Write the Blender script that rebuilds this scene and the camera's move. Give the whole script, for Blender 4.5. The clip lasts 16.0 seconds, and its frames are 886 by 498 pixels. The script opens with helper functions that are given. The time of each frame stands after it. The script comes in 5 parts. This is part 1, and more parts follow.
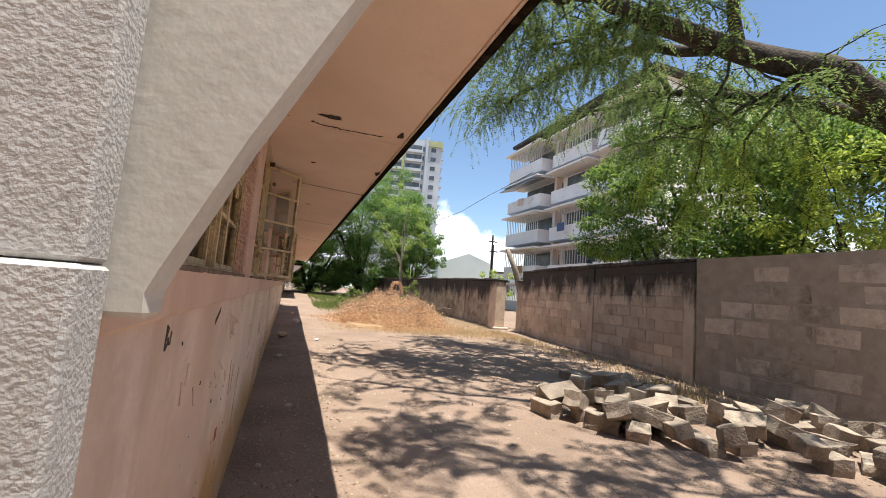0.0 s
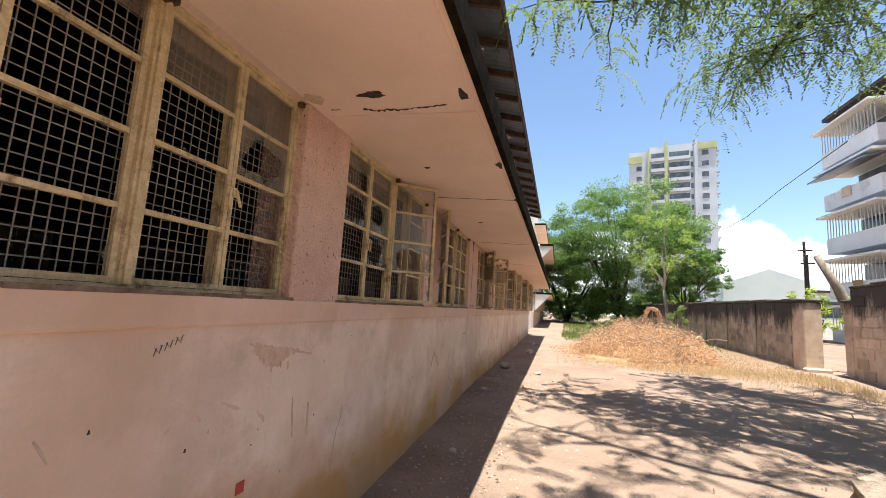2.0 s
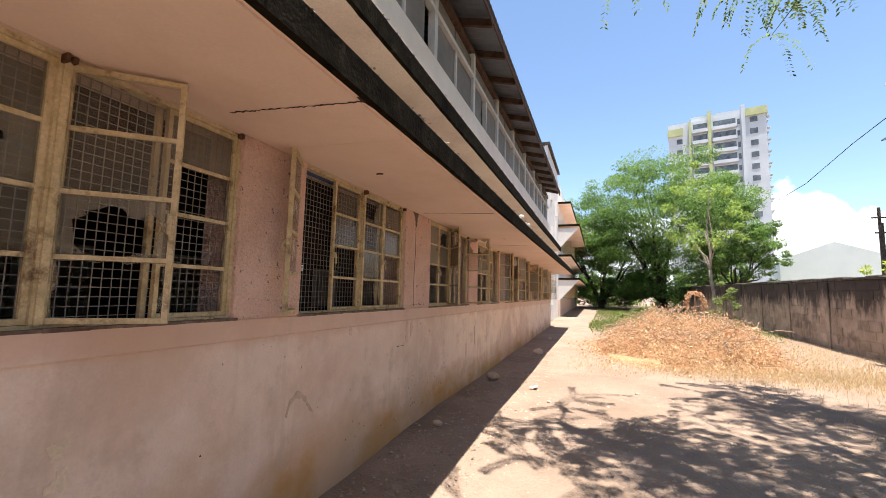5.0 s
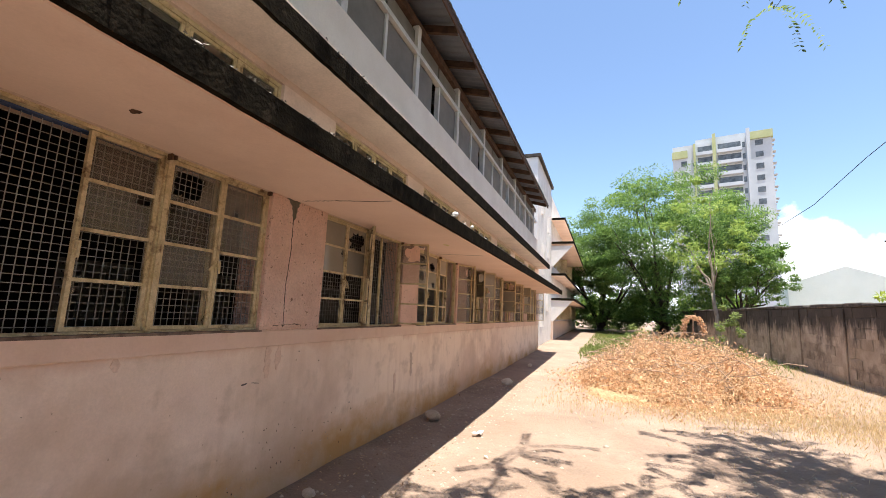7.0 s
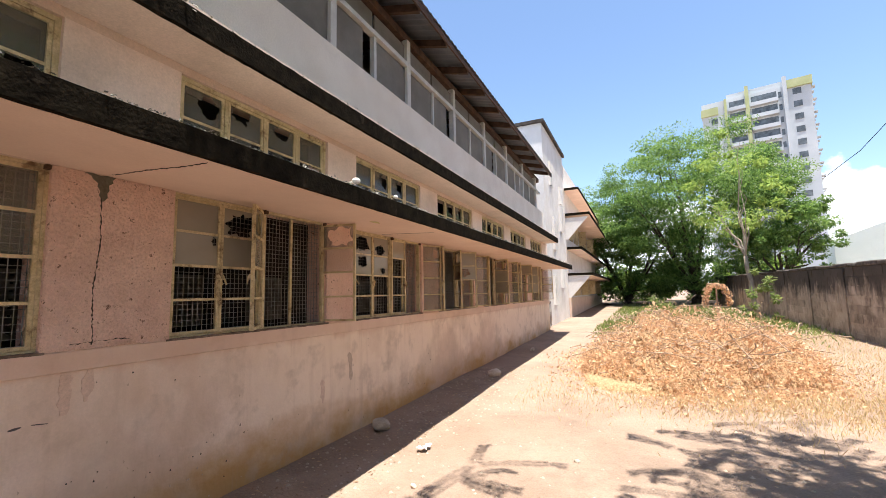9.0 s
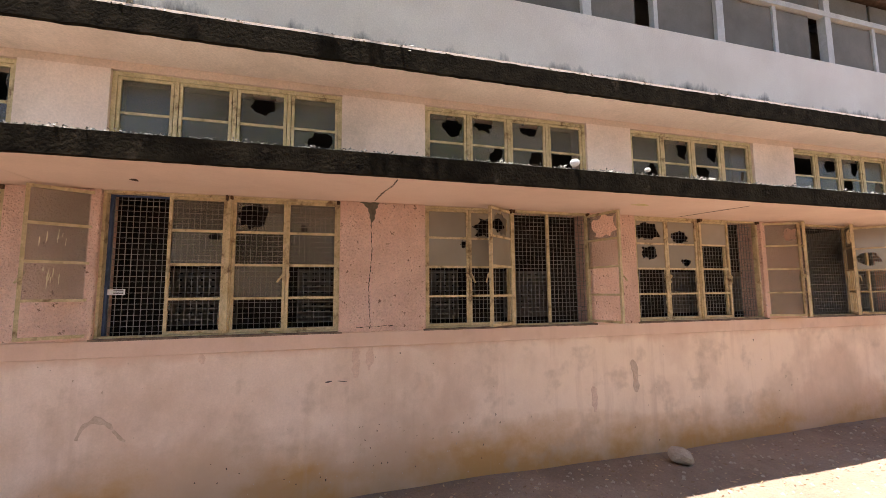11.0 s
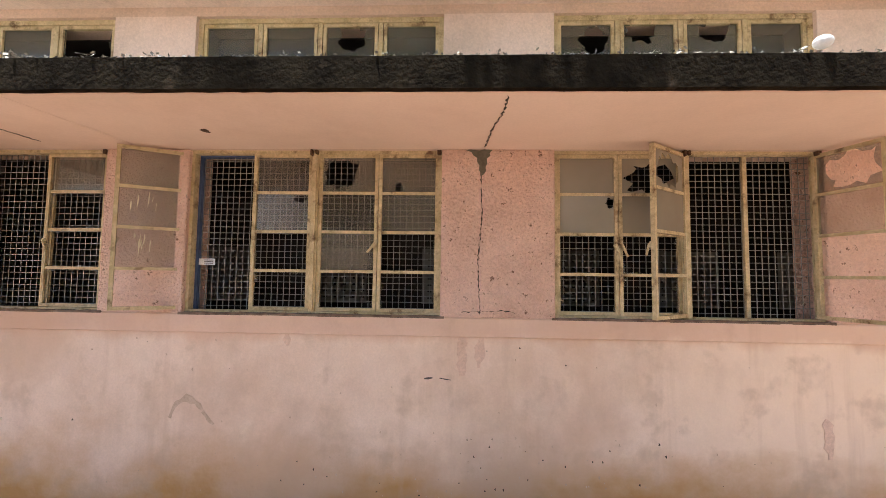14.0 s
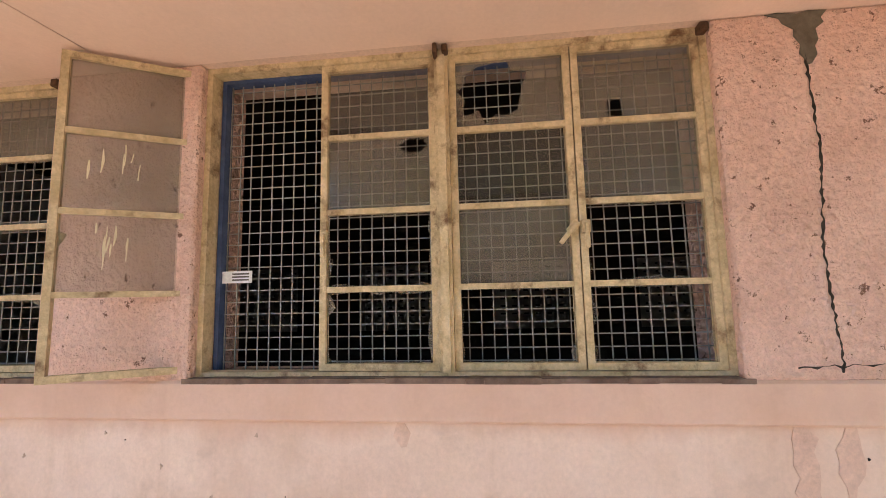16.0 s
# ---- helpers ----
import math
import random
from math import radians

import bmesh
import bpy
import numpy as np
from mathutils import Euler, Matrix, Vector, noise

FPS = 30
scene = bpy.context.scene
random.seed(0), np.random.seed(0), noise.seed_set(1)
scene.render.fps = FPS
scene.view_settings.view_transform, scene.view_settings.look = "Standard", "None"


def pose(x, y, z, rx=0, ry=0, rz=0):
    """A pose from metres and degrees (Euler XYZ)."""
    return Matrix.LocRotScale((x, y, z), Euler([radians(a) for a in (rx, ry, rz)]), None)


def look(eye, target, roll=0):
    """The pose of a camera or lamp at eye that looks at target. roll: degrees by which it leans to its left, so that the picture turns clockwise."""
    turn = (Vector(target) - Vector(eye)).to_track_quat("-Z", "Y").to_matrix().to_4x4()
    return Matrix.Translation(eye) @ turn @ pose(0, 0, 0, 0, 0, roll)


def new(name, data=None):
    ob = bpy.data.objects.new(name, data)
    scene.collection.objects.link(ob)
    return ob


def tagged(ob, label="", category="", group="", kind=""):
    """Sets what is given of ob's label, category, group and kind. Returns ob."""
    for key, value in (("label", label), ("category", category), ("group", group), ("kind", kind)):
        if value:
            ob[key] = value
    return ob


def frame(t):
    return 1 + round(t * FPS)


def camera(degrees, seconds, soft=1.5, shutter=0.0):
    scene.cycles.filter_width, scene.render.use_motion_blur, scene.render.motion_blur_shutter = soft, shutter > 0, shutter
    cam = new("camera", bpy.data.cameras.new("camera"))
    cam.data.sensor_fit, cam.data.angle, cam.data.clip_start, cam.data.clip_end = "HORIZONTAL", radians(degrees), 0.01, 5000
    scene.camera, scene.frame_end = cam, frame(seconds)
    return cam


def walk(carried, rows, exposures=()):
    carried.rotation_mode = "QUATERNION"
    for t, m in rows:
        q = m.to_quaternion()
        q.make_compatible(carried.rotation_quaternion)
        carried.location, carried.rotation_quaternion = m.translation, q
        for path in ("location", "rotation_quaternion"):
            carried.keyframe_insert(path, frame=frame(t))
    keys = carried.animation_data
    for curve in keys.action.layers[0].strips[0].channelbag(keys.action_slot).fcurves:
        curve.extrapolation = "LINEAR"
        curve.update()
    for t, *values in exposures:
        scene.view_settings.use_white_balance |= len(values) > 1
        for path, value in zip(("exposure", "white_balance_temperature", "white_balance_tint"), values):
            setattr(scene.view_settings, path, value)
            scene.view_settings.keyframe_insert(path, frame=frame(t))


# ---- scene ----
cam = camera(92.6, 16.0, soft=0.8)
METRES, EYE, TILT, LEAN, TURN = 10.949, 1.5, 0.0, 0.0, -20.0
EARLY = [
    (0.0, (0.114, 0.179, 1.483), (0.778, 2.053, 1.697), 4.6),
    (0.5, (0.384, 0.304, 1.49), (0.758, 2.258, 1.701), 1.6),
    (1.0, (0.643, 0.55, 1.504), (0.532, 2.533, 1.74), 1.9),
    (1.5, (0.954, 0.757, 1.526), (0.454, 2.676, 1.785), 3.4),
    (2.0, (1.152, 1.015, 1.509), (0.622, 2.925, 1.775), 3.3),
    (2.5, (1.316, 1.357, 1.528), (0.785, 3.267, 1.794), 4.7),
    (3.0, (1.513, 1.702, 1.539), (0.846, 3.574, 1.762), 0.9),
    (3.5, (1.59, 2.042, 1.542), (0.912, 3.912, 1.75), 0.4),
    (4.0, (1.617, 2.43, 1.603), (0.955, 4.307, 1.802), 0.7),
]
ROWS = [
    (6.5, 0.0372, 0.441, 0.0168, 41.37, 7.7, -2.67),
    (7.0, 0.0401, 0.4742, 0.0174, 40.56, 8.46, -2.5),
    (7.5, 0.0427, 0.5086, 0.0193, 41.35, 8.28, -0.62),
    (8.0, 0.0379, 0.542, 0.0205, 42.21, 7.1, 1.27),
    (8.5, 0.0436, 0.5714, 0.0203, 42.27, 6.64, 0.41),
    (9.0, 0.0505, 0.601, 0.0247, 44.77, 6.08, 1.19),
    (9.5, 0.0512, 0.6327, 0.0267, 53.26, 6.08, 0.01),
    (10.0, 0.0563, 0.6588, 0.0285, 78.06, 7.03, 1.66),
    (12.5, 0.0548, 0.7424, 0.0249, 99.32, 5.2, -0.48),
    (13.0, 0.0373, 0.7274, 0.0238, 101.14, 4.63, -1.18),
    (13.5, 0.0115, 0.714, 0.0208, 104.85, 3.94, 0.09),
    (14.0, -0.0183, 0.701, 0.0222, 112.12, 3.75, -0.76),
    (14.5, -0.0387, 0.6754, 0.0226, 114.25, 4.76, -0.75),
    (15.0, -0.0614, 0.6513, 0.0225, 115.0, 5.58, -0.88),
    (15.5, -0.0891, 0.6253, 0.0235, 115.82, 5.95, -0.39),
    (16.0, -0.1084, 0.5928, 0.0217, 116.49, 6.5, 1.28),
]
walk(cam, [(t, look(eye, target, roll)) for t, eye, target, roll in EARLY] + [(t, pose(0, 0, EYE, TILT, LEAN, TURN) @ pose(METRES * x, METRES * y, METRES * z, 90 + pitch, roll, yaw)) for t, x, y, z, yaw, pitch, roll in ROWS],
     [(0.0, 0.80, 6550, 8), (1.0, 1.06, 6550, 8), (2.5, 1.20, 6600, 9), (3.5, 1.27, 6650, 10), (6.5, 1.31, 6600, 10), (9.0, 1.34, 6600, 10), (10.0, 1.54, 6700, 14), (12.5, 1.88, 6500, 10), (14.0, 2.16, 6350, 9), (14.5, 2.36, 6250, 8), (16.0, 2.45, 6250, 8)])

# ---- light ----
world = bpy.data.worlds.new("sky")
scene.world = world
world.use_nodes = True
wn = world.node_tree.nodes
wl = world.node_tree.links
bg = wn["Background"]
sky = wn.new("ShaderNodeTexSky")
sky.sky_type = "NISHITA"
sky.sun_disc = False
SUN = Vector((0.10, -0.12, 1.0)).normalized()
sky.sun_elevation = math.asin(SUN.z)
sky.sun_rotation = math.atan2(SUN.x, SUN.y)
sky.air_density, sky.dust_density, sky.ozone_density = 1.0, 0.3, 2.5
# low cumulus bank over the horizon
geo = wn.new("ShaderNodeTexCoord")
sep = wn.new("ShaderNodeSeparateXYZ")
wl.new(geo.outputs["Generated"], sep.inputs[0])
cn = wn.new("ShaderNodeTexNoise")
cn.inputs["Scale"].default_value, cn.inputs["Detail"].default_value = 4.5, 9.0
cn.inputs["Roughness"].default_value = 0.55
wl.new(geo.outputs["Generated"], cn.inputs["Vector"])
cm = wn.new("ShaderNodeMath")
cm.operation = "MULTIPLY_ADD"
cm.inputs[1].default_value, cm.inputs[2].default_value = -2.8, 0.50
wl.new(sep.outputs["Z"], cm.inputs[0])
ca = wn.new("ShaderNodeMath")
ca.operation = "ADD"
wl.new(cm.outputs[0], ca.inputs[0])
wl.new(cn.outputs["Fac"], ca.inputs[1])
cr = wn.new("ShaderNodeValToRGB")
cr.color_ramp.elements[0].position, cr.color_ramp.elements[1].position = 0.53, 0.60
wl.new(ca.outputs[0], cr.inputs["Fac"])
mixc = wn.new("ShaderNodeMixRGB")
mixc.inputs["Color2"].default_value = (7.6, 8.0, 8.5, 1)
wl.new(cr.outputs["Color"], mixc.inputs["Fac"])
wl.new(sky.outputs["Color"], mixc.inputs["Color1"])
wl.new(mixc.outputs["Color"], bg.inputs["Color"])
bg.inputs["Strength"].default_value = 0.108
sun = new("sun", bpy.data.lights.new("sun", "SUN"))
sun.data.energy, sun.data.angle, sun.data.color = 5.0, radians(0.53), (1.0, 0.955, 0.88)
sun.matrix_world = look(SUN * 60, (0, 0, 0))


# ---- materials ----
def mat(name, c1, c2, scale=3.0, rough=0.85, bump=0.15, fine=60.0, metal=0.0, c3=None, stain=1.2, cut=(0.5, 0.72), rnd=0.0, depth=0.01, grain=0.13):
    """Two-tone noise colour, an optional stain colour c3 at a larger scale, and fine relief."""
    m = bpy.data.materials.new(name)
    m.use_nodes = True
    n, l = m.node_tree.nodes, m.node_tree.links
    b = n["Principled BSDF"]
    tc = n.new("ShaderNodeTexCoord")
    geo_n = n.new("ShaderNodeNewGeometry")
    nz = n.new("ShaderNodeTexNoise")
    nz.inputs["Scale"].default_value, nz.inputs["Detail"].default_value, nz.inputs["Roughness"].default_value = scale, 8, 0.62
    l.new(geo_n.outputs["Position"], nz.inputs["Vector"])
    r = n.new("ShaderNodeValToRGB")
    r.color_ramp.elements[0].position, r.color_ramp.elements[1].position = 0.36, 0.66
    r.color_ramp.elements[0].color, r.color_ramp.elements[1].color = (*c1, 1), (*c2, 1)
    l.new(nz.outputs["Fac"], r.inputs["Fac"])
    col = r.outputs["Color"]
    if c3:
        n3 = n.new("ShaderNodeTexNoise")
        n3.inputs["Scale"].default_value, n3.inputs["Detail"].default_value, n3.inputs["Roughness"].default_value = stain, 9, 0.7
        l.new(geo_n.outputs["Position"], n3.inputs["Vector"])
        r3 = n.new("ShaderNodeValToRGB")
        r3.color_ramp.elements[0].position, r3.color_ramp.elements[1].position = cut
        l.new(n3.outputs["Fac"], r3.inputs["Fac"])
        mx = n.new("ShaderNodeMixRGB")
        mx.inputs["Color2"].default_value = (*c3, 1)
        l.new(r3.outputs["Color"], mx.inputs["Fac"])
        l.new(col, mx.inputs["Color1"])
        col = mx.outputs["Color"]
    if rnd:
        oi = n.new("ShaderNodeObjectInfo")
        mp = n.new("ShaderNodeMapRange")
        mp.inputs["To Min"].default_value, mp.inputs["To Max"].default_value = 1 - rnd, 1 + rnd
        l.new(oi.outputs["Random"], mp.inputs["Value"])
        hs = n.new("ShaderNodeHueSaturation")
        l.new(mp.outputs["Result"], hs.inputs["Value"])
        l.new(col, hs.inputs["Color"])
        col = hs.outputs["Color"]
    if grain:
        gn = n.new("ShaderNodeTexNoise")
        gn.inputs["Scale"].default_value, gn.inputs["Detail"].default_value, gn.inputs["Roughness"].default_value = 70.0, 5, 0.75
        l.new(geo_n.outputs["Position"], gn.inputs["Vector"])
        gm = n.new("ShaderNodeMapRange")
        gm.inputs["From Min"].default_value, gm.inputs["From Max"].default_value = 0.3, 0.7
        gm.inputs["To Min"].default_value, gm.inputs["To Max"].default_value = 1 - grain, 1 + grain
        l.new(gn.outputs["Fac"], gm.inputs["Value"])
        gh = n.new("ShaderNodeHueSaturation")
        l.new(gm.outputs["Result"], gh.inputs["Value"])
        l.new(col, gh.inputs["Color"])
        col = gh.outputs["Color"]
    l.new(col, b.inputs["Base Color"])
    b.inputs["Roughness"].default_value, b.inputs["Metallic"].default_value = rough, metal
    b.inputs["Specular IOR Level"].default_value = 0.3
    if bump:
        nb = n.new("ShaderNodeTexNoise")
        nb.inputs["Scale"].default_value, nb.inputs["Detail"].default_value = fine, 4
        l.new(geo_n.outputs["Position"], nb.inputs["Vector"])
        bp = n.new("ShaderNodeBump")
        bp.inputs["Strength"].default_value, bp.inputs["Distance"].default_value = bump, depth
        l.new(nb.outputs["Fac"], bp.inputs["Height"])
        l.new(bp.outputs["Normal"], b.inputs["Normal"])
    return m


def leaf_mat(name, c1, c2, c3=None):
    m = bpy.data.materials.new(name)
    m.use_nodes = True
    n, l = m.node_tree.nodes, m.node_tree.links
    b = n["Principled BSDF"]
    g = n.new("ShaderNodeNewGeometry")
    r = n.new("ShaderNodeValToRGB")
    r.color_ramp.elements[0].color, r.color_ramp.elements[1].color = (*c1, 1), (*c2, 1)
    if c3:
        e = r.color_ramp.elements.new(0.93)
        e.color = (*c2, 1)
        r.color_ramp.elements[2].color = (*c3, 1)
    l.new(g.outputs["Random Per Island"], r.inputs["Fac"])
    l.new(r.outputs["Color"], b.inputs["Base Color"])
    b.inputs["Roughness"].default_value = 0.55
    b.inputs["Specular IOR Level"].default_value = 0.25
    t = n.new("ShaderNodeBsdfTranslucent")
    hs = n.new("ShaderNodeHueSaturation")
    hs.inputs["Value"].default_value = 1.4
    hs.inputs["Hue"].default_value = 0.485
    l.new(r.outputs["Color"], hs.inputs["Color"])
    l.new(hs.outputs["Color"], t.inputs["Color"])
    mx = n.new("ShaderNodeMixShader")
    mx.inputs["Fac"].default_value = 0.42
    l.new(b.outputs[0], mx.inputs[1])
    l.new(t.outputs[0], mx.inputs[2])
    l.new(mx.outputs[0], n["Material Output"].inputs["Surface"])
    return m


M_PINK = mat("pink_plaster", (0.67, 0.50, 0.40), (0.76, 0.585, 0.475), 1.3, 0.9, 0.25, 45, c3=(0.52, 0.40, 0.30), stain=0.9, cut=(0.5, 0.75))
M_SOFFIT = mat("pink_soffit", (0.76, 0.585, 0.48), (0.85, 0.67, 0.56), 1.1, 0.9, 0.05, 12, c3=(0.68, 0.50, 0.40), stain=0.7, cut=(0.52, 0.8), grain=0.04)
M_ROUGHPINK = mat("pink_roughcast", (0.68, 0.455, 0.36), (0.82, 0.585, 0.48), 3.0, 0.92, 1.0, 52, c3=(0.22, 0.12, 0.085), stain=24.0, cut=(0.61, 0.645), depth=0.026)
M_ROUGHWHITE = mat("white_roughcast", (0.48, 0.465, 0.445), (0.59, 0.57, 0.55), 3.0, 0.92, 0.22, 130, c3=(0.37, 0.34, 0.30), stain=2.5, cut=(0.55, 0.8), depth=0.03)
M_WHITE = mat("white_paint", (0.70, 0.66, 0.62), (0.80, 0.77, 0.74), 1.5, 0.85, 0.1, 40, c3=(0.55, 0.5, 0.45), stain=1.1, cut=(0.58, 0.85))
M_BLACK = mat("black_mould", (0.008, 0.006, 0.004), (0.022, 0.017, 0.011), 9.0, 0.97, 0.6, 50, c3=(0.075, 0.056, 0.04), stain=6.0, cut=(0.58, 0.80))
M_BLACK.node_tree.nodes["Principled BSDF"].inputs["Specular IOR Level"].default_value = 0.04
M_LICHEN = mat("weathered_crust", (0.06, 0.05, 0.04), (0.55, 0.52, 0.47), 38.0, 0.95, 1.0, 70, depth=0.02)
M_STEEL = mat("cream_paint_steel", (0.50, 0.40, 0.225), (0.68, 0.56, 0.35), 14.0, 0.6, 0.3, 90, c3=(0.16, 0.09, 0.045), stain=9.0, cut=(0.54, 0.68), grain=0.2)
M_BLUE = mat("blue_paint_steel", (0.05, 0.08, 0.17), (0.09, 0.13, 0.25), 14.0, 0.6, 0.2, 90)
M_MESH = mat("wire_grey", (0.26, 0.25, 0.225), (0.38, 0.36, 0.33), 20.0, 0.6, 0.0, metal=0.3)
# Room surfaces: the unlit interior's shade is put into a near-black colour.
M_ROOMSHADE = mat("interior_shade", (0.018, 0.016, 0.014), (0.035, 0.03, 0.026), 2.0, 0.95, 0.0)
M_CRACK = mat("dark_crack", (0.025, 0.02, 0.016), (0.08, 0.064, 0.05), 30.0, 0.95, 0.3)
M_RUST = mat("rusty_iron", (0.055, 0.03, 0.018), (0.14, 0.075, 0.04), 40.0, 0.9, 0.4, 80)
M_CEMENT = mat("bare_cement", (0.095, 0.085, 0.06), (0.17, 0.15, 0.115), 12.0, 0.95, 0.6, 60)
M_SOIL = mat("sandy_soil", (0.265, 0.186, 0.137), (0.348, 0.253, 0.195), 0.9, 0.97, 0.9, 34, c3=(0.212, 0.152, 0.115), stain=1.3, cut=(0.50, 0.72), depth=0.03)
M_BLOCK = mat("cement_block", (0.48, 0.39, 0.305), (0.62, 0.52, 0.42), 7.0, 0.95, 0.9, 55, c3=(0.26, 0.20, 0.145), stain=3.0, cut=(0.52, 0.72), rnd=0.24)
M_RUBBLE = mat("weathered_block", (0.25, 0.20, 0.155), (0.42, 0.34, 0.265), 6.0, 0.95, 1.0, 45, c3=(0.14, 0.11, 0.085), stain=4.0, cut=(0.52, 0.70), rnd=0.25, depth=0.015)
M_MORTAR = mat("cement_mortar", (0.38, 0.305, 0.235), (0.48, 0.395, 0.31), 5.0, 0.97, 0.8, 45)
M_OLDWALL = mat("mouldy_wall", (0.48, 0.365, 0.27), (0.64, 0.52, 0.405), 2.5, 0.95, 0.8, 40, c3=(0.17, 0.125, 0.095), stain=1.6, cut=(0.57, 0.74), rnd=0.22)
M_COPING = mat("black_coping", (0.04, 0.035, 0.03), (0.12, 0.10, 0.085), 6.0, 0.95, 0.7, 40, rnd=0.2)
M_BARK = mat("bark", (0.045, 0.035, 0.028), (0.12, 0.095, 0.075), 8.0, 0.95, 1.0, 30, depth=0.03)
M_PALEBARK = mat("pale_bark", (0.22, 0.18, 0.14), (0.34, 0.29, 0.23), 8.0, 0.95, 0.6, 30)
M_TIN = mat("corrugated_iron", (0.20, 0.21, 0.24), (0.30, 0.32, 0.36), 2.0, 0.5, 0.0, metal=0.5, c3=(0.22, 0.12, 0.07), stain=1.5, cut=(0.6, 0.8))
M_TIMBER = mat("brown_timber", (0.065, 0.038, 0.026), (0.13, 0.075, 0.05), 9.0, 0.8, 0.2, 60)
M_LOUVRE = mat("grey_board", (0.145, 0.13, 0.108), (0.21, 0.19, 0.16), 2.0, 0.7, 0.1, 40)
M_POST = mat("grey_white_post", (0.50, 0.49, 0.47), (0.62, 0.61, 0.58), 5.0, 0.8, 0.1, 40)
# Distance haze and shade are put into the tower's greyed colours.
M_TOWERHAZE = mat("hazed_tower_render", (0.43, 0.48, 0.51), (0.52, 0.565, 0.59), 0.2, 0.8, 0.0)
M_TOWERGREEN = mat("tower_green", (0.36, 0.40, 0.20), (0.44, 0.47, 0.27), 0.3, 0.8, 0.0)
M_WINDOWDARK = mat("far_window", (0.07, 0.085, 0.095), (0.16, 0.19, 0.21), 0.8, 0.15, 0.0)
M_APT = mat("stained_flat_wall", (0.80, 0.74, 0.71), (0.88, 0.85, 0.83), 0.6, 0.9, 0.0, c3=(0.46, 0.42, 0.40), stain=0.9, cut=(0.58, 0.80))
M_HOUSE = mat("pale_green_render", (0.70, 0.78, 0.75), (0.80, 0.86, 0.83), 0.4, 0.9, 0.0)
M_DRY = leaf_mat("dry_leaf", (0.40, 0.24, 0.12), (0.78, 0.58, 0.37))
M_TWIG = mat("dry_twig", (0.26, 0.18, 0.12), (0.46, 0.34, 0.25), 9.0, 0.9, 0.0)
M_LITTER = leaf_mat("litter_leaf", (0.13, 0.085, 0.05), (0.48, 0.36, 0.22))
M_STRAW = leaf_mat("straw_grass", (0.44, 0.34, 0.17), (0.64, 0.51, 0.30))
M_LEAF = leaf_mat("tree_leaf", (0.045, 0.112, 0.028), (0.20, 0.32, 0.08))
M_LEAFDARK = leaf_mat("dark_leaf", (0.04, 0.11, 0.025), (0.26, 0.37, 0.075))
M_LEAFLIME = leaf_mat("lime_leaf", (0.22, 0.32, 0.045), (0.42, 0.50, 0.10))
M_YOUNGLEAF = leaf_mat("young_leaf", (0.13, 0.22, 0.045), (0.30, 0.41, 0.10))
M_FEATHER = leaf_mat("feathery_leaf", (0.075, 0.13, 0.045), (0.20, 0.28, 0.085), (0.30, 0.26, 0.09))
M_WEED = leaf_mat("weed_leaf", (0.10, 0.155, 0.04), (0.23, 0.28, 0.09))


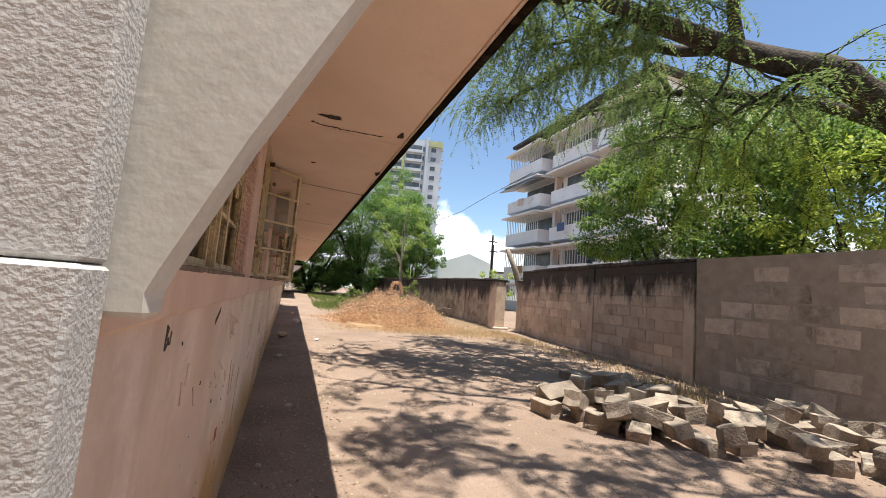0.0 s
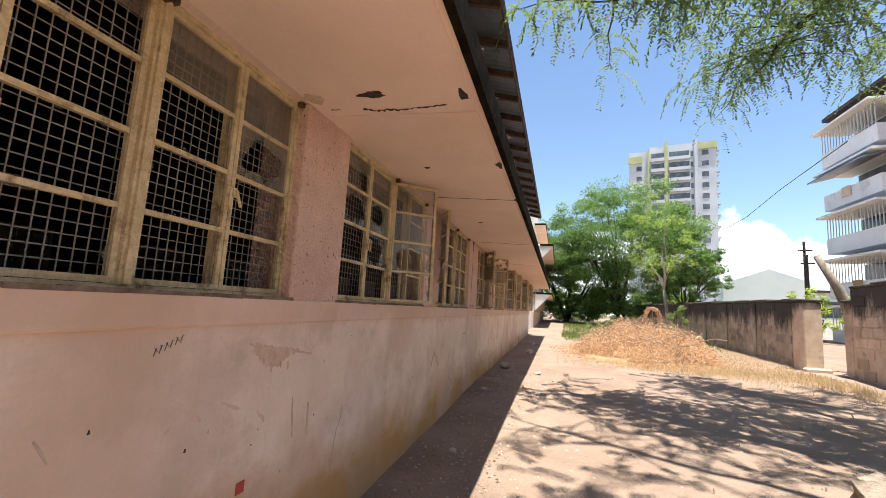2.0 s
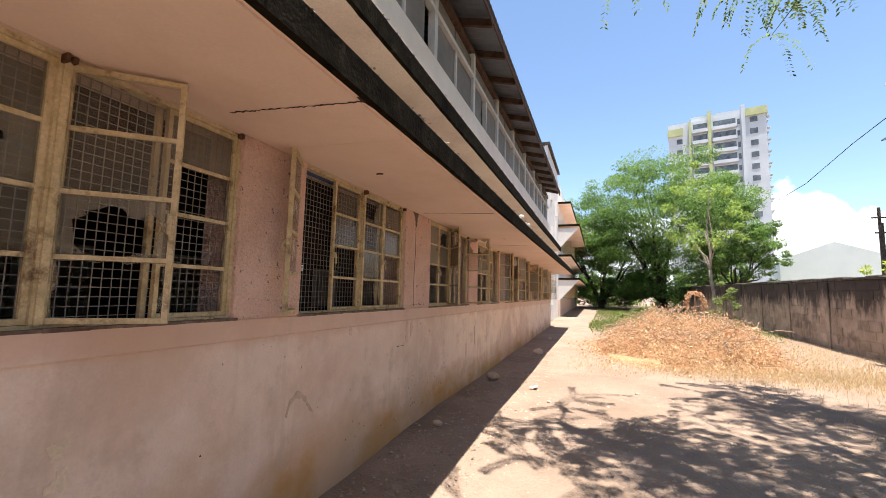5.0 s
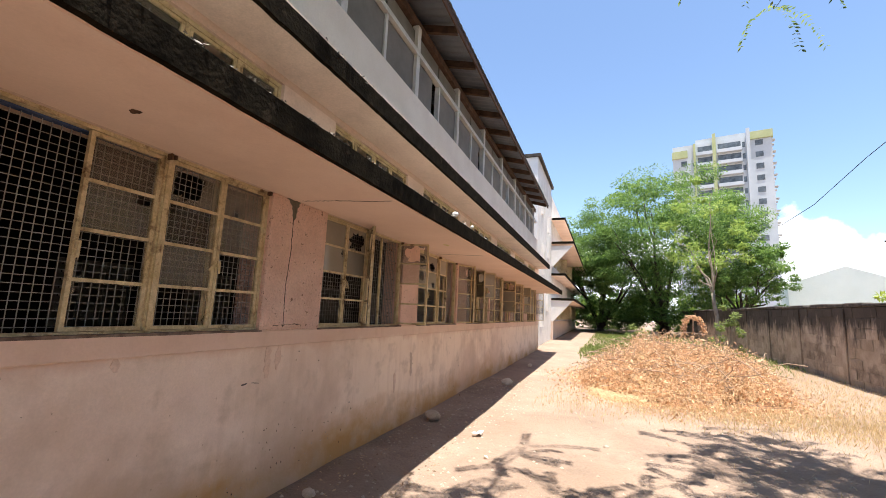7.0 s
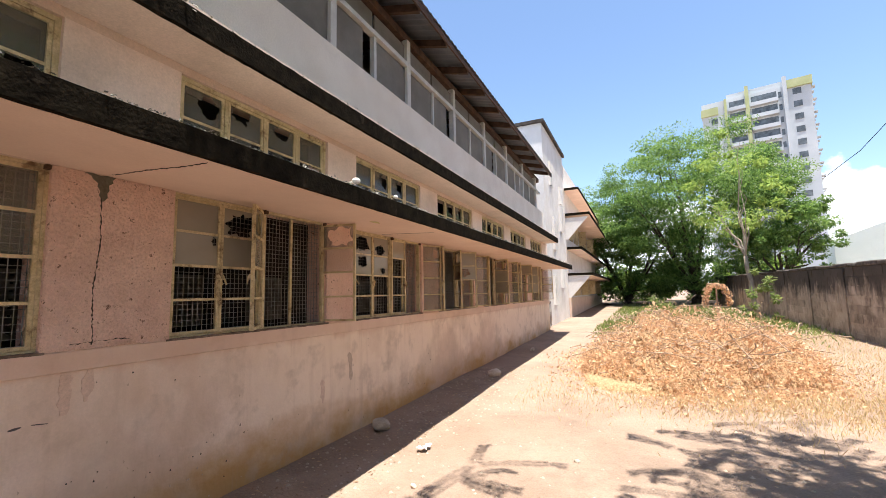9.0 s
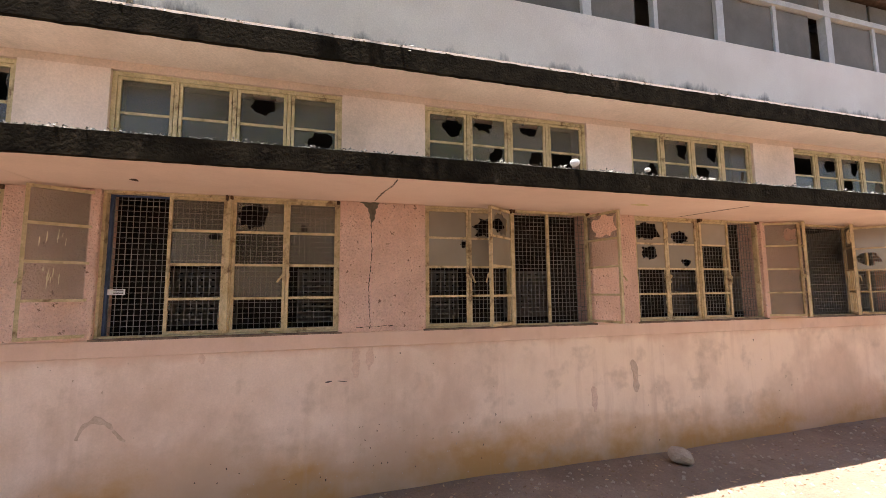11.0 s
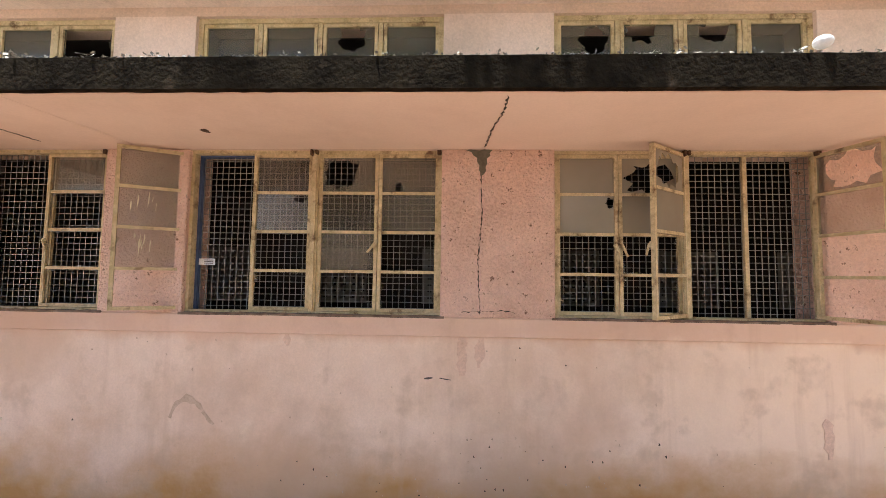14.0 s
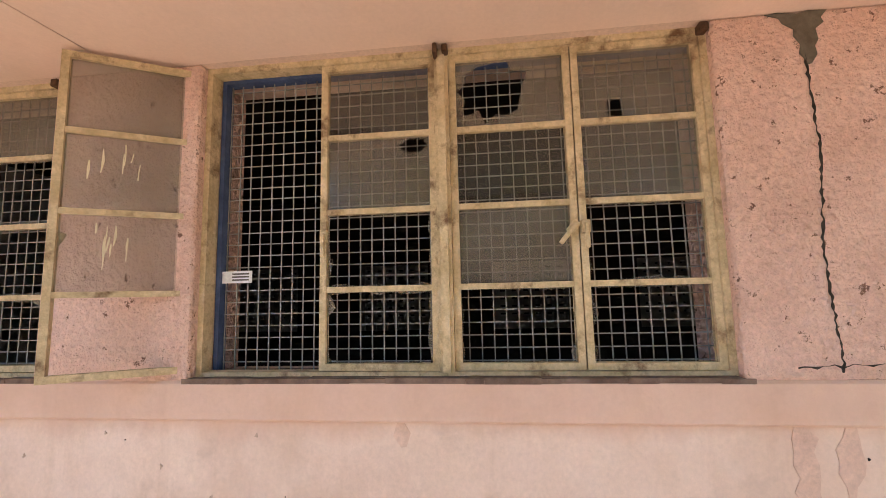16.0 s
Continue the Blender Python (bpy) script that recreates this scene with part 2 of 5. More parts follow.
def stained_wall_mat():
    """Pale pink plaster with ragged ochre splash stains at its foot and grey-brown runs below the sill."""
    m = mat("stained_plaster", (0.735, 0.565, 0.455), (0.85, 0.69, 0.58), 2.6, 0.9, 0.3, 30, c3=(0.64, 0.50, 0.40), stain=1.7, cut=(0.54, 0.74), grain=0.07)
    n, l = m.node_tree.nodes, m.node_tree.links
    b = n["Principled BSDF"]
    col = b.inputs["Base Color"].links[0].from_socket
    g = n.new("ShaderNodeNewGeometry")
    sp = n.new("ShaderNodeSeparateXYZ")
    l.new(g.outputs["Position"], sp.inputs[0])
    # the brighter bounced light on the far bays is put into a paler cream
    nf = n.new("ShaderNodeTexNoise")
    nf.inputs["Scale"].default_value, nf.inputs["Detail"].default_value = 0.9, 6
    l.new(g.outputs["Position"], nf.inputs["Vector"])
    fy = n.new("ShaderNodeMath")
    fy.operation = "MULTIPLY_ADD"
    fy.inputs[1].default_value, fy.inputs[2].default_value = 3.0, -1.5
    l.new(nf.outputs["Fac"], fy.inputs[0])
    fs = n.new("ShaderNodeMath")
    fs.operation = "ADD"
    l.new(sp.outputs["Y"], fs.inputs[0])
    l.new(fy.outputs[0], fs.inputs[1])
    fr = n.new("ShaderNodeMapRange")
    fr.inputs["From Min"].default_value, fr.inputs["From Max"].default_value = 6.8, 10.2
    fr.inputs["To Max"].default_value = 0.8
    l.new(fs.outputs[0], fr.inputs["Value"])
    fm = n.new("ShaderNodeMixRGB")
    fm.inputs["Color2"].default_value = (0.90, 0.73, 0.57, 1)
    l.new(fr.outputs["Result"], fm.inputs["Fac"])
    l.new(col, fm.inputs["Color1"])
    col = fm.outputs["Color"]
    def stain(vec_scale, scale, zmul, zadd, lo, hi, colour, amount):
        nonlocal col
        mp = n.new("ShaderNodeMapping")
        mp.inputs["Scale"].default_value = vec_scale
        l.new(g.outputs["Position"], mp.inputs["Vector"])
        nz = n.new("ShaderNodeTexNoise")
        nz.inputs["Scale"].default_value, nz.inputs["Detail"].default_value, nz.inputs["Roughness"].default_value = scale, 7, 0.6
        l.new(mp.outputs[0], nz.inputs["Vector"])
        ma = n.new("ShaderNodeMath")
        ma.operation = "MULTIPLY_ADD"
        ma.inputs[1].default_value, ma.inputs[2].default_value = zmul, zadd
        l.new(sp.outputs["Z"], ma.inputs[0])
        ad = n.new("ShaderNodeMath")
        ad.operation = "ADD"
        l.new(ma.outputs[0], ad.inputs[0])
        l.new(nz.outputs["Fac"], ad.inputs[1])
        r = n.new("ShaderNodeMapRange")
        r.inputs["From Min"].default_value, r.inputs["From Max"].default_value = lo, hi
        r.inputs["To Max"].default_value = amount
        l.new(ad.outputs[0], r.inputs["Value"])
        mx = n.new("ShaderNodeMixRGB")
        mx.inputs["Color2"].default_value = (*colour, 1)
        l.new(r.outputs["Result"], mx.inputs["Fac"])
        l.new(col, mx.inputs["Color1"])
        col = mx.outputs["Color"]
    stain((1, 0.9, 1.2), 1.6, -0.95, 0.66, 0.42, 0.80, (0.53, 0.30, 0.115), 0.98)
    stain((1, 5.0, 0.35), 1.5, 0.0, 0.0, 0.56, 0.72, (0.56, 0.40, 0.29), 0.38)
    stain((1, 2.2, 2.2), 1.8, 0.0, 0.0, 0.56, 0.68, (0.50, 0.37, 0.27), 0.42)
    stain((1, 1.0, 1.0), 0.8, 0.0, 0.0, 0.52, 0.64, (0.66, 0.47, 0.345), 0.62)
    stain((1, 1.4, 1.0), 1.1, 0.0, 0.0, 0.51, 0.64, (0.50, 0.36, 0.255), 0.36)
    stain((1, 1.6, 0.6), 2.2, 4.2, -5.38, 0.74, 0.98, (0.66, 0.43, 0.315), 0.55)
    l.new(col, b.inputs["Base Color"])
    return m


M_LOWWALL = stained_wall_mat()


def mould_runs(m, zmul=0.42, zadd=-0.75, amount=0.92):
    """Black mould that grows down from the top of an old wall in ragged runs."""
    n, l = m.node_tree.nodes, m.node_tree.links
    b = n["Principled BSDF"]
    col = b.inputs["Base Color"].links[0].from_socket
    g = n.new("ShaderNodeNewGeometry")
    sp = n.new("ShaderNodeSeparateXYZ")
    l.new(g.outputs["Position"], sp.inputs[0])
    mp = n.new("ShaderNodeMapping")
    mp.inputs["Scale"].default_value = (1, 1.6, 0.5)
    l.new(g.outputs["Position"], mp.inputs["Vector"])
    nz = n.new("ShaderNodeTexNoise")
    nz.inputs["Scale"].default_value, nz.inputs["Detail"].default_value, nz.inputs["Roughness"].default_value = 1.5, 9, 0.72
    l.new(mp.outputs[0], nz.inputs["Vector"])
    ma = n.new("ShaderNodeMath")
    ma.operation = "MULTIPLY_ADD"
    ma.inputs[1].default_value, ma.inputs[2].default_value = zmul, zadd
    l.new(sp.outputs["Z"], ma.inputs[0])
    ad = n.new("ShaderNodeMath")
    ad.operation = "ADD"
    l.new(ma.outputs[0], ad.inputs[0])
    l.new(nz.outputs["Fac"], ad.inputs[1])
    r = n.new("ShaderNodeMapRange")
    r.inputs["From Min"].default_value, r.inputs["From Max"].default_value = 0.48, 0.66
    r.inputs["To Max"].default_value = amount
    l.new(ad.outputs[0], r.inputs["Value"])
    mx = n.new("ShaderNodeMixRGB")
    mx.inputs["Color2"].default_value = (0.045, 0.038, 0.033, 1)
    l.new(r.outputs["Result"], mx.inputs["Fac"])
    l.new(col, mx.inputs["Color1"])
    l.new(mx.outputs["Color"], b.inputs["Base Color"])


mould_runs(M_OLDWALL)
M_FARWALL = mat("blackened_wall", (0.31, 0.245, 0.185), (0.45, 0.37, 0.29), 2.5, 0.95, 0.8, 40, c3=(0.13, 0.10, 0.08), stain=1.6, cut=(0.50, 0.70), rnd=0.22)
mould_runs(M_FARWALL, 0.42, -0.62)
M_PARAPET = mat("white_parapet_paint", (0.71, 0.635, 0.56), (0.80, 0.735, 0.66), 1.5, 0.85, 0.1, 40, c3=(0.55, 0.5, 0.45), stain=1.1, cut=(0.58, 0.85))
mould_runs(M_PARAPET, -1.6, 6.26)
M_DIRTYWHITE = mat("dirty_white_paint", (0.50, 0.475, 0.43), (0.62, 0.59, 0.54), 2.2, 0.88, 0.12, 40, c3=(0.38, 0.345, 0.29), stain=1.6, cut=(0.52, 0.78), grain=0.06)
M_PALEPINK = mat("faded_pink_plaster", (0.78, 0.62, 0.535), (0.86, 0.71, 0.62), 1.3, 0.9, 0.2, 40, c3=(0.60, 0.48, 0.40), stain=0.9, cut=(0.5, 0.75))


def glass_mat(name, c1, c2, lo, hi):
    m = bpy.data.materials.new(name)
    m.use_nodes = True
    n, l = m.node_tree.nodes, m.node_tree.links
    out = n["Material Output"]
    b = n["Principled BSDF"]
    geo_n = n.new("ShaderNodeNewGeometry")
    nz = n.new("ShaderNodeTexNoise")
    nz.inputs["Scale"].default_value, nz.inputs["Detail"].default_value = 5.0, 8
    l.new(geo_n.outputs["Position"], nz.inputs["Vector"])
    r = n.new("ShaderNodeValToRGB")
    r.color_ramp.elements[0].color, r.color_ramp.elements[1].color = (*c1, 1), (*c2, 1)
    l.new(nz.outputs["Fac"], r.inputs["Fac"])
    l.new(r.outputs["Color"], b.inputs["Base Color"])
    b.inputs["Roughness"].default_value = 0.16
    tr = n.new("ShaderNodeBsdfTransparent")
    oi = n.new("ShaderNodeObjectInfo")
    mp = n.new("ShaderNodeMapRange")
    mp.inputs["To Min"].default_value, mp.inputs["To Max"].default_value = lo, hi
    l.new(oi.outputs["Random"], mp.inputs["Value"])
    mx = n.new("ShaderNodeMixShader")
    l.new(mp.outputs["Result"], mx.inputs["Fac"])
    l.new(b.outputs[0], mx.inputs[1])
    l.new(tr.outputs[0], mx.inputs[2])
    l.new(mx.outputs[0], out.inputs["Surface"])
    return m


M_GLASS = glass_mat("dusty_glass", (0.17, 0.150, 0.112), (0.37, 0.325, 0.25), 0.55, 0.88)
M_CAKEDGLASS = glass_mat("caked_glass", (0.30, 0.265, 0.205), (0.42, 0.375, 0.295), 0.05, 0.22)
# High panes: the dark slab reflection is put into a darker glass colour.
M_HIGHGLASS = glass_mat("slab_dimmed_glass", (0.085, 0.084, 0.065), (0.20, 0.19, 0.15), 0.30, 0.62)


# ---- mesh helpers ----
def box(bm, x0, x1, y0, y1, z0, z1):
    v = [bm.verts.new(p) for p in ((x0, y0, z0), (x1, y0, z0), (x1, y1, z0), (x0, y1, z0), (x0, y0, z1), (x1, y0, z1), (x1, y1, z1), (x0, y1, z1))]
    for f in ((3, 2, 1, 0), (4, 5, 6, 7), (0, 1, 5, 4), (1, 2, 6, 5), (2, 3, 7, 6), (3, 0, 4, 7)):
        bm.faces.new([v[i] for i in f])
    return v


def bevel(bm, w=0.01, seg=1):
    bmesh.ops.bevel(bm, geom=list(bm.edges), offset=w, segments=seg, affect="EDGES", profile=0.6)
    return bm


def boxes(*specs, bev=0.0):
    bm = bmesh.new()
    for s in specs:
        box(bm, *s)
    if bev:
        bevel(bm, bev)
    return bm


def mesh_of(name, bm, material, smooth=False):
    me = bpy.data.meshes.new(name)
    bm.to_mesh(me)
    bm.free()
    me.materials.append(material)
    if smooth:
        me.polygons.foreach_set("use_smooth", [True] * len(me.polygons))
    return me


def part(name, bm, material, parent=None, label="", smooth=False):
    ob = new(name, mesh_of(name, bm, material, smooth))
    if parent is not None:
        ob.parent = parent
    if label:
        ob["label"] = label
    return ob


def piece(name, me, parent, m):
    ob = new(name, me)
    ob.parent = parent
    ob.matrix_basis = m
    return ob


def empty(name, label="", category="", group="", kind="", m=None):
    ob = tagged(new(name), label, category, group, kind)
    if m is not None:
        ob.matrix_basis = m
    return ob


def struct(name, bm, material, label="", category="", smooth=False):
    return tagged(part(name, bm, material, None, "", smooth), label, category, "", "structure")


def tube(bm, pts, radii, sides=8):
    """A tapered tube along points."""
    rings = []
    up = Vector((0.13, 0.31, 0.94)).normalized()
    for i, p in enumerate(pts):
        d = (Vector(pts[min(i + 1, len(pts) - 1)]) - Vector(pts[max(i - 1, 0)])).normalized()
        a = d.cross(up)
        if a.length < 0.05:
            a = d.cross(Vector((1, 0, 0)))
        a.normalize()
        b = d.cross(a)
        rings.append([bm.verts.new(Vector(p) + radii[i] * (math.cos(k * math.tau / sides) * a + math.sin(k * math.tau / sides) * b)) for k in range(sides)])
    for r0, r1 in zip(rings, rings[1:]):
        for k in range(sides):
            bm.faces.new((r0[k], r0[(k + 1) % sides], r1[(k + 1) % sides], r1[k]))
    bm.faces.new(rings[0][::-1])
    bm.faces.new(rings[-1])


def wander(a, b, n, amp, rng, sag=0.0):
    a, b = Vector(a), Vector(b)
    out = []
    for i in range(n + 1):
        t = i / n
        w = math.sin(math.pi * t)
        out.append(a.lerp(b, t) + Vector((rng.uniform(-amp, amp), rng.uniform(-amp, amp), rng.uniform(-amp, amp) + sag)) * w)
    return out


class Leaves:
    """Many small leaves as one mesh."""

    def __init__(self):
        self.v, self.f = [], []

    def leaf(self, p, d, n, length, width):
        s = d.cross(n)
        if s.length < 1e-4:
            return
        s = s.normalized() * width / 2
        k = len(self.v)
        self.v += [p, p + d * length * 0.5 + s, p + d * length, p + d * length * 0.5 - s]
        self.f.append((k, k + 1, k + 2, k + 3))

    def make(self, name, material, parent, label=""):
        me = bpy.data.meshes.new(name)
        me.from_pydata([tuple(v) for v in self.v], [], self.f)
        me.materials.append(material)
        ob = new(name, me)
        ob.parent = parent
        if label:
            ob["label"] = label
        return ob


def rand_dir(rng):
    z = rng.uniform(-1, 1)
    a = rng.uniform(0, math.tau)
    r = math.sqrt(1 - z * z)
    return Vector((r * math.cos(a), r * math.sin(a), z))


def clump(L, c, r, n, size, rng, flat=0.7):
    """A tuft of leaves round c, denser towards its outside."""
    for _ in range(n):
        d = rand_dir(rng)
        p = c + Vector((d.x, d.y, d.z * flat)) * r * (0.45 + 0.55 * rng.random())
        dd = (d + rand_dir(rng) * 0.8 + Vector((0, 0, -0.35))).normalized()
        nn = (Vector((0, 0, 1)) + rand_dir(rng) * 0.5).normalized()
        L.leaf(p, dd, nn, size * rng.uniform(0.7, 1.3), size * 0.5 * rng.uniform(0.7, 1.3))


def sprig(L, p, d, length, n, size, rng, droop=0.6):
    """A feathery twig with two rows of leaflets, that hangs down towards its end."""
    d = d.normalized()
    q = p.copy()
    step = length / n
    for i in range(n):
        d = (d + Vector((0, 0, -droop / n)) + rand_dir(rng) * 0.05).normalized()
        q = q + d * step
        side = d.cross(Vector((0, 0, 1)))
        if side.length < 0.05:
            side = Vector((1, 0, 0))
        side.normalize()
        for sg in (-1, 1):
            dd = (side * sg + d * 0.6 + rand_dir(rng) * 0.35).normalized()
            L.leaf(q, dd, (Vector((0, 0, 1)) + rand_dir(rng) * 0.5).normalized(), size * rng.uniform(0.7, 1.2), size * 0.42)
    return q


def ground_z(y):
    t = min(1.0, max(0.0, (y - 1.0) / 8.5))
    return 0.10 + 0.20 * t * t * (3 - 2 * t) + 0.011 * min(40.0, max(0.0, y - 9.0))


# ---- ground ----
def axis(lo, hi, step, far):
    a = list(np.arange(lo, hi + 1e-6, step))
    s, out, v = step, [], hi
    while v < far:
        s *= 1.5
        v += s
        out.append(v)
    s, pre, v = step, [], lo
    while v > -far:
        s *= 1.5
        v -= s
        pre.append(v)
    return pre[::-1] + a + out


def make_ground():
    xs, ys = axis(-1.0, 9.0, 0.14, 900), axis(0.0, 22.0, 0.14, 1200)
    verts, faces = [], []
    for y in ys:
        for x in xs:
            z = ground_z(y)
            if -3 < x < 14 and -2 < y < 40:
                z += 0.030 * noise.noise(Vector((x * 0.5, y * 0.5, 1.3))) + 0.014 * noise.noise(Vector((x * 2.1, y * 2.1, 4.2)))
            if x < -0.5 and y < 60:
                z = min(z, 0.08)
            verts.append((x, y, z))
    w = len(xs)
    for j in range(len(ys) - 1):
        for i in range(w - 1):
            k = j * w + i
            faces.append((k, k + 1, k + w + 1, k + w))
    me = bpy.data.meshes.new("ground")
    me.from_pydata(verts, [], faces)
    me.polygons.foreach_set("use_smooth", [True] * len(me.polygons))
    me.materials.append(M_SOIL)
    return tagged(new("ground", me), "pale sandy bare earth of the yard", "ground", kind="structure")


make_ground()

# ---- the school block: plan ----
XW, XL, XG = -0.135, -0.155, -0.19       # pier face, lower wall face, glazing
SILL, HEAD, CAN_T = 1.50, 2.53, 2.66
Y1 = 21.3
BAYS = [(1.245, 2.86), (3.338, 5.03), (5.57, 7.17), (7.86, 9.45), (9.95, 11.55), (12.15, 13.75), (14.32, 15.92), (16.5, 18.1), (18.7, 20.3)]

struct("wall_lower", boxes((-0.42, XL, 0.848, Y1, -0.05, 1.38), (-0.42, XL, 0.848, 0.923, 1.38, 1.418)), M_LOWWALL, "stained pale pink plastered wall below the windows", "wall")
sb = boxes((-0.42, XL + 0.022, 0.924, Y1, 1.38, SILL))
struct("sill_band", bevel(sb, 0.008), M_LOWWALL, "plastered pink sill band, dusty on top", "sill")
edges = [0.924] + [v for b in BAYS for v in b] + [Y1]
for i in range(0, len(edges), 2):
    a, b = edges[i], edges[i + 1]
    struct("wall_pier_%d" % (i // 2 + 1), bevel(boxes((-0.40, XW - (0.025 if i == 0 else 0), a, b, SILL, HEAD)), 0.006), M_ROUGHPINK, "rough-cast pink pier between the windows", "wall")
# wall over the canopy, with its band of high windows
struct("wall_head", boxes((-0.40, XW - 0.003, 0.851, Y1, 3.403, 3.4645)), M_PINK, "pink strip over the high windows", "wall")
struct("wall_beam", boxes((-0.40, XW, 0.851, Y1, HEAD, 2.80)), M_PINK, "pink beam behind the canopy", "wall")
for i in range(0, len(edges), 2):
    a, b = edges[i], edges[i + 1]
    struct("wall_upper_pier_%d" % (i // 2 + 1), boxes((-0.40, XW, a, b, 2.80, 3.4025)), M_PALEPINK, "pink pier between the high windows", "wall")
# lower canopy
cb = bmesh.new()
prof = [(XW, 2.53), (0.735, 2.500), (0.737, 2.508), (0.755, 2.508), (0.757, 2.499), (0.80, 2.495), (0.80, 2.612), (0.78, 2.625), (XW, 2.68)]
for ya, yb in ((0.848, 3.02), (3.024, 5.28), (5.284, 20.5)):
    va = [cb.verts.new((x, ya, z)) for x, z in prof]
    vb = [cb.verts.new((x, yb, z)) for x, z in prof]
    n = len(prof)
    for k in range(n):
        cb.faces.new((va[k], va[(k + 1) % n], vb[(k + 1) % n], vb[k]))
    cb.faces.new(va[::-1])
    cb.faces.new(vb)
bmesh.ops.recalc_face_normals(cb, faces=cb.faces)
M_ROOFGRIME = mat("roof_grime", (0.16, 0.138, 0.11), (0.34, 0.295, 0.24), 8.0, 0.97, 0.7, 50, c3=(0.42, 0.37, 0.31), stain=5.0, cut=(0.55, 0.75))
grime = boxes((XW + 0.001, 0.775, 0.852, 20.5, 2.60, 2.684))
for v in grime.verts:
    if v.co.z > 2.65 and v.co.x > 0.5:
        v.co.z = 2.629
struct("canopy_top", grime, M_ROOFGRIME, "blackened mouldy top of the sunshade slab", "canopy")
struct("canopy_lower", cb, M_SOFFIT, "thin concrete sunshade slab painted salmon pink below", "canopy")


def edge_band(name, x, y0, y1, z0, z1, label, seed, drip=0.012, crust=True):
    """The blackened front edge of a slab, with ragged lower and upper lines."""
    rng = random.Random(seed)
    bm = bmesh.new()
    n = int((y1 - y0) / 0.05)
    rows = []
    for i in range(n + 1):
        y = y0 + (y1 - y0) * i / n
        zb = z0 - abs(rng.gauss(0, drip))
        zt = z1 + abs(rng.gauss(0, drip))
        rows.append([bm.verts.new(p) for p in ((x - 0.03, y, zb), (x + 0.006, y, zb), (x + 0.008, y, zt), (x - 0.05, y, zt + 0.006))])
    for a, b in zip(rows, rows[1:]):
        for k in range(4):
            bm.faces.new((a[k], b[k], b[(k + 1) % 4], a[(k + 1) % 4]))
    bm.faces.new(rows[0])
    bm.faces.new(rows[-1][::-1])
    bmesh.ops.recalc_face_normals(bm, faces=bm.faces)
    ob = struct(name, bm, M_BLACK, label, "slab edge")
    if crust:
        L = Leaves()
        for _ in range(int((y1 - y0) * 620)):
            y = rng.uniform(y0, y1)
            g = noise.noise(Vector((y * 2.3, seed, 0))) + 0.6 * noise.noise(Vector((y * 9.0, seed, 4)))
            if g < -0.22:
                continue
            big = 1.7 if g > 0.25 else 1.0
            p = Vector((x + rng.uniform(-0.07, 0.0), y, z1 + 0.004 + rng.random() ** 2 * 0.016 * big))
            L.leaf(p, (rand_dir(rng) * Vector((0.6, 1, 0.45))).normalized(), (Vector((0.3, 0, 1)) + rand_dir(rng) * 0.6).normalized(), rng.uniform(0.008, 0.024) * big, rng.uniform(0.008, 0.018) * big)
        c = L.make("crust", M_LICHEN, ob, "flaking grey crust")
        c["kind"] = "stuff"
    return ob


edge_band("canopy_edge", 0.80, 0.838, 20.5, 2.4915, 2.622, "black mouldy front edge of the canopy with flaking crust", 3, 0.0015)
# upper slab, parapet
struct("slab_upper", boxes((-3.6, 0.30, 0.848, 21.0, 3.465, 3.64)), M_PALEPINK, "first floor slab painted pink below", "slab")
edge_band("slab_edge", 0.30, 0.838, 21.0, 3.460, 3.615, "black mouldy edge of the first floor slab", 7, 0.003, True)
struct("slab_top", boxes((-0.098, 0.297, 0.849, 20.9, 3.60, 3.644)), M_ROOFGRIME, "blackened ledge before the balcony parapet", "slab")
struct("parapet", boxes((-0.22, -0.10, 0.848, 20.6, 3.642, 4.50)), M_PARAPET, "white painted balcony parapet", "parapet")

# fin under the canopy's start, and the white wall before it
fb = bmesh.new()
fin = [(-0.29, 1.419), (-0.057, 1.419), (-0.058, 1.452), (-0.046, 1.482), (0.043, 1.686), (0.175, 1.954), (0.45, 2.510), (0.45, 2.6), (-0.29, 2.6)]
fa = [fb.verts.new((x, 0.849, z)) for x, z in fin]
fc = [fb.verts.new((x, 0.921, z)) for x, z in fin]
for k in range(len(fin)):
    fb.faces.new((fa[k], fa[(k + 1) % 9], fc[(k + 1) % 9], fc[k]))
fb.faces.new(fa[::-1])
fb.faces.new(fc)
bmesh.ops.recalc_face_normals(fb, faces=fb.faces)
struct("fin_wall", bevel(fb, 0.008), M_DIRTYWHITE, "white painted concrete fin under the canopy", "fin")
struct("wall_white", bevel(boxes((-9.2, -0.108, 0.764, 0.8440, 1.487, 8.0), (-9.2, -0.104, 0.747, 0.8440, -0.05, 1.485)), 0.006), M_ROUGHWHITE, "white rough-cast wall at the corner", "wall")

# Unseen wall added behind the camera; it cuts skylight on the near bays.
struct("wall_behind", boxes((-9.2, 7.35, -3.8, -3.5, -0.2, 6.8)), M_BLOCK, "unseen grey-beige wall added behind the camera to block sky light", "wall")
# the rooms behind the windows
struct("floor_room", boxes((-6.0, -0.42, 0.849, Y1, 0.05, 0.3)), M_ROOMSHADE, "classroom floor, interior shade put into its near-black colour", "floor")
struct("ceiling_room", boxes((-6.0, -3.61, 0.849, Y1, 3.45, 3.6), (-3.61, -0.41, 0.849, Y1, 3.40, 3.462)), M_ROOMSHADE, "classroom ceiling, interior shade put into its near-black colour", "ceiling")
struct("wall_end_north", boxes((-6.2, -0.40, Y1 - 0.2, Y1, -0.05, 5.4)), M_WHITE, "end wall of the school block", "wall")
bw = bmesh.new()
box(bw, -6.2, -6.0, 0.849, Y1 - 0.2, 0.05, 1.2)
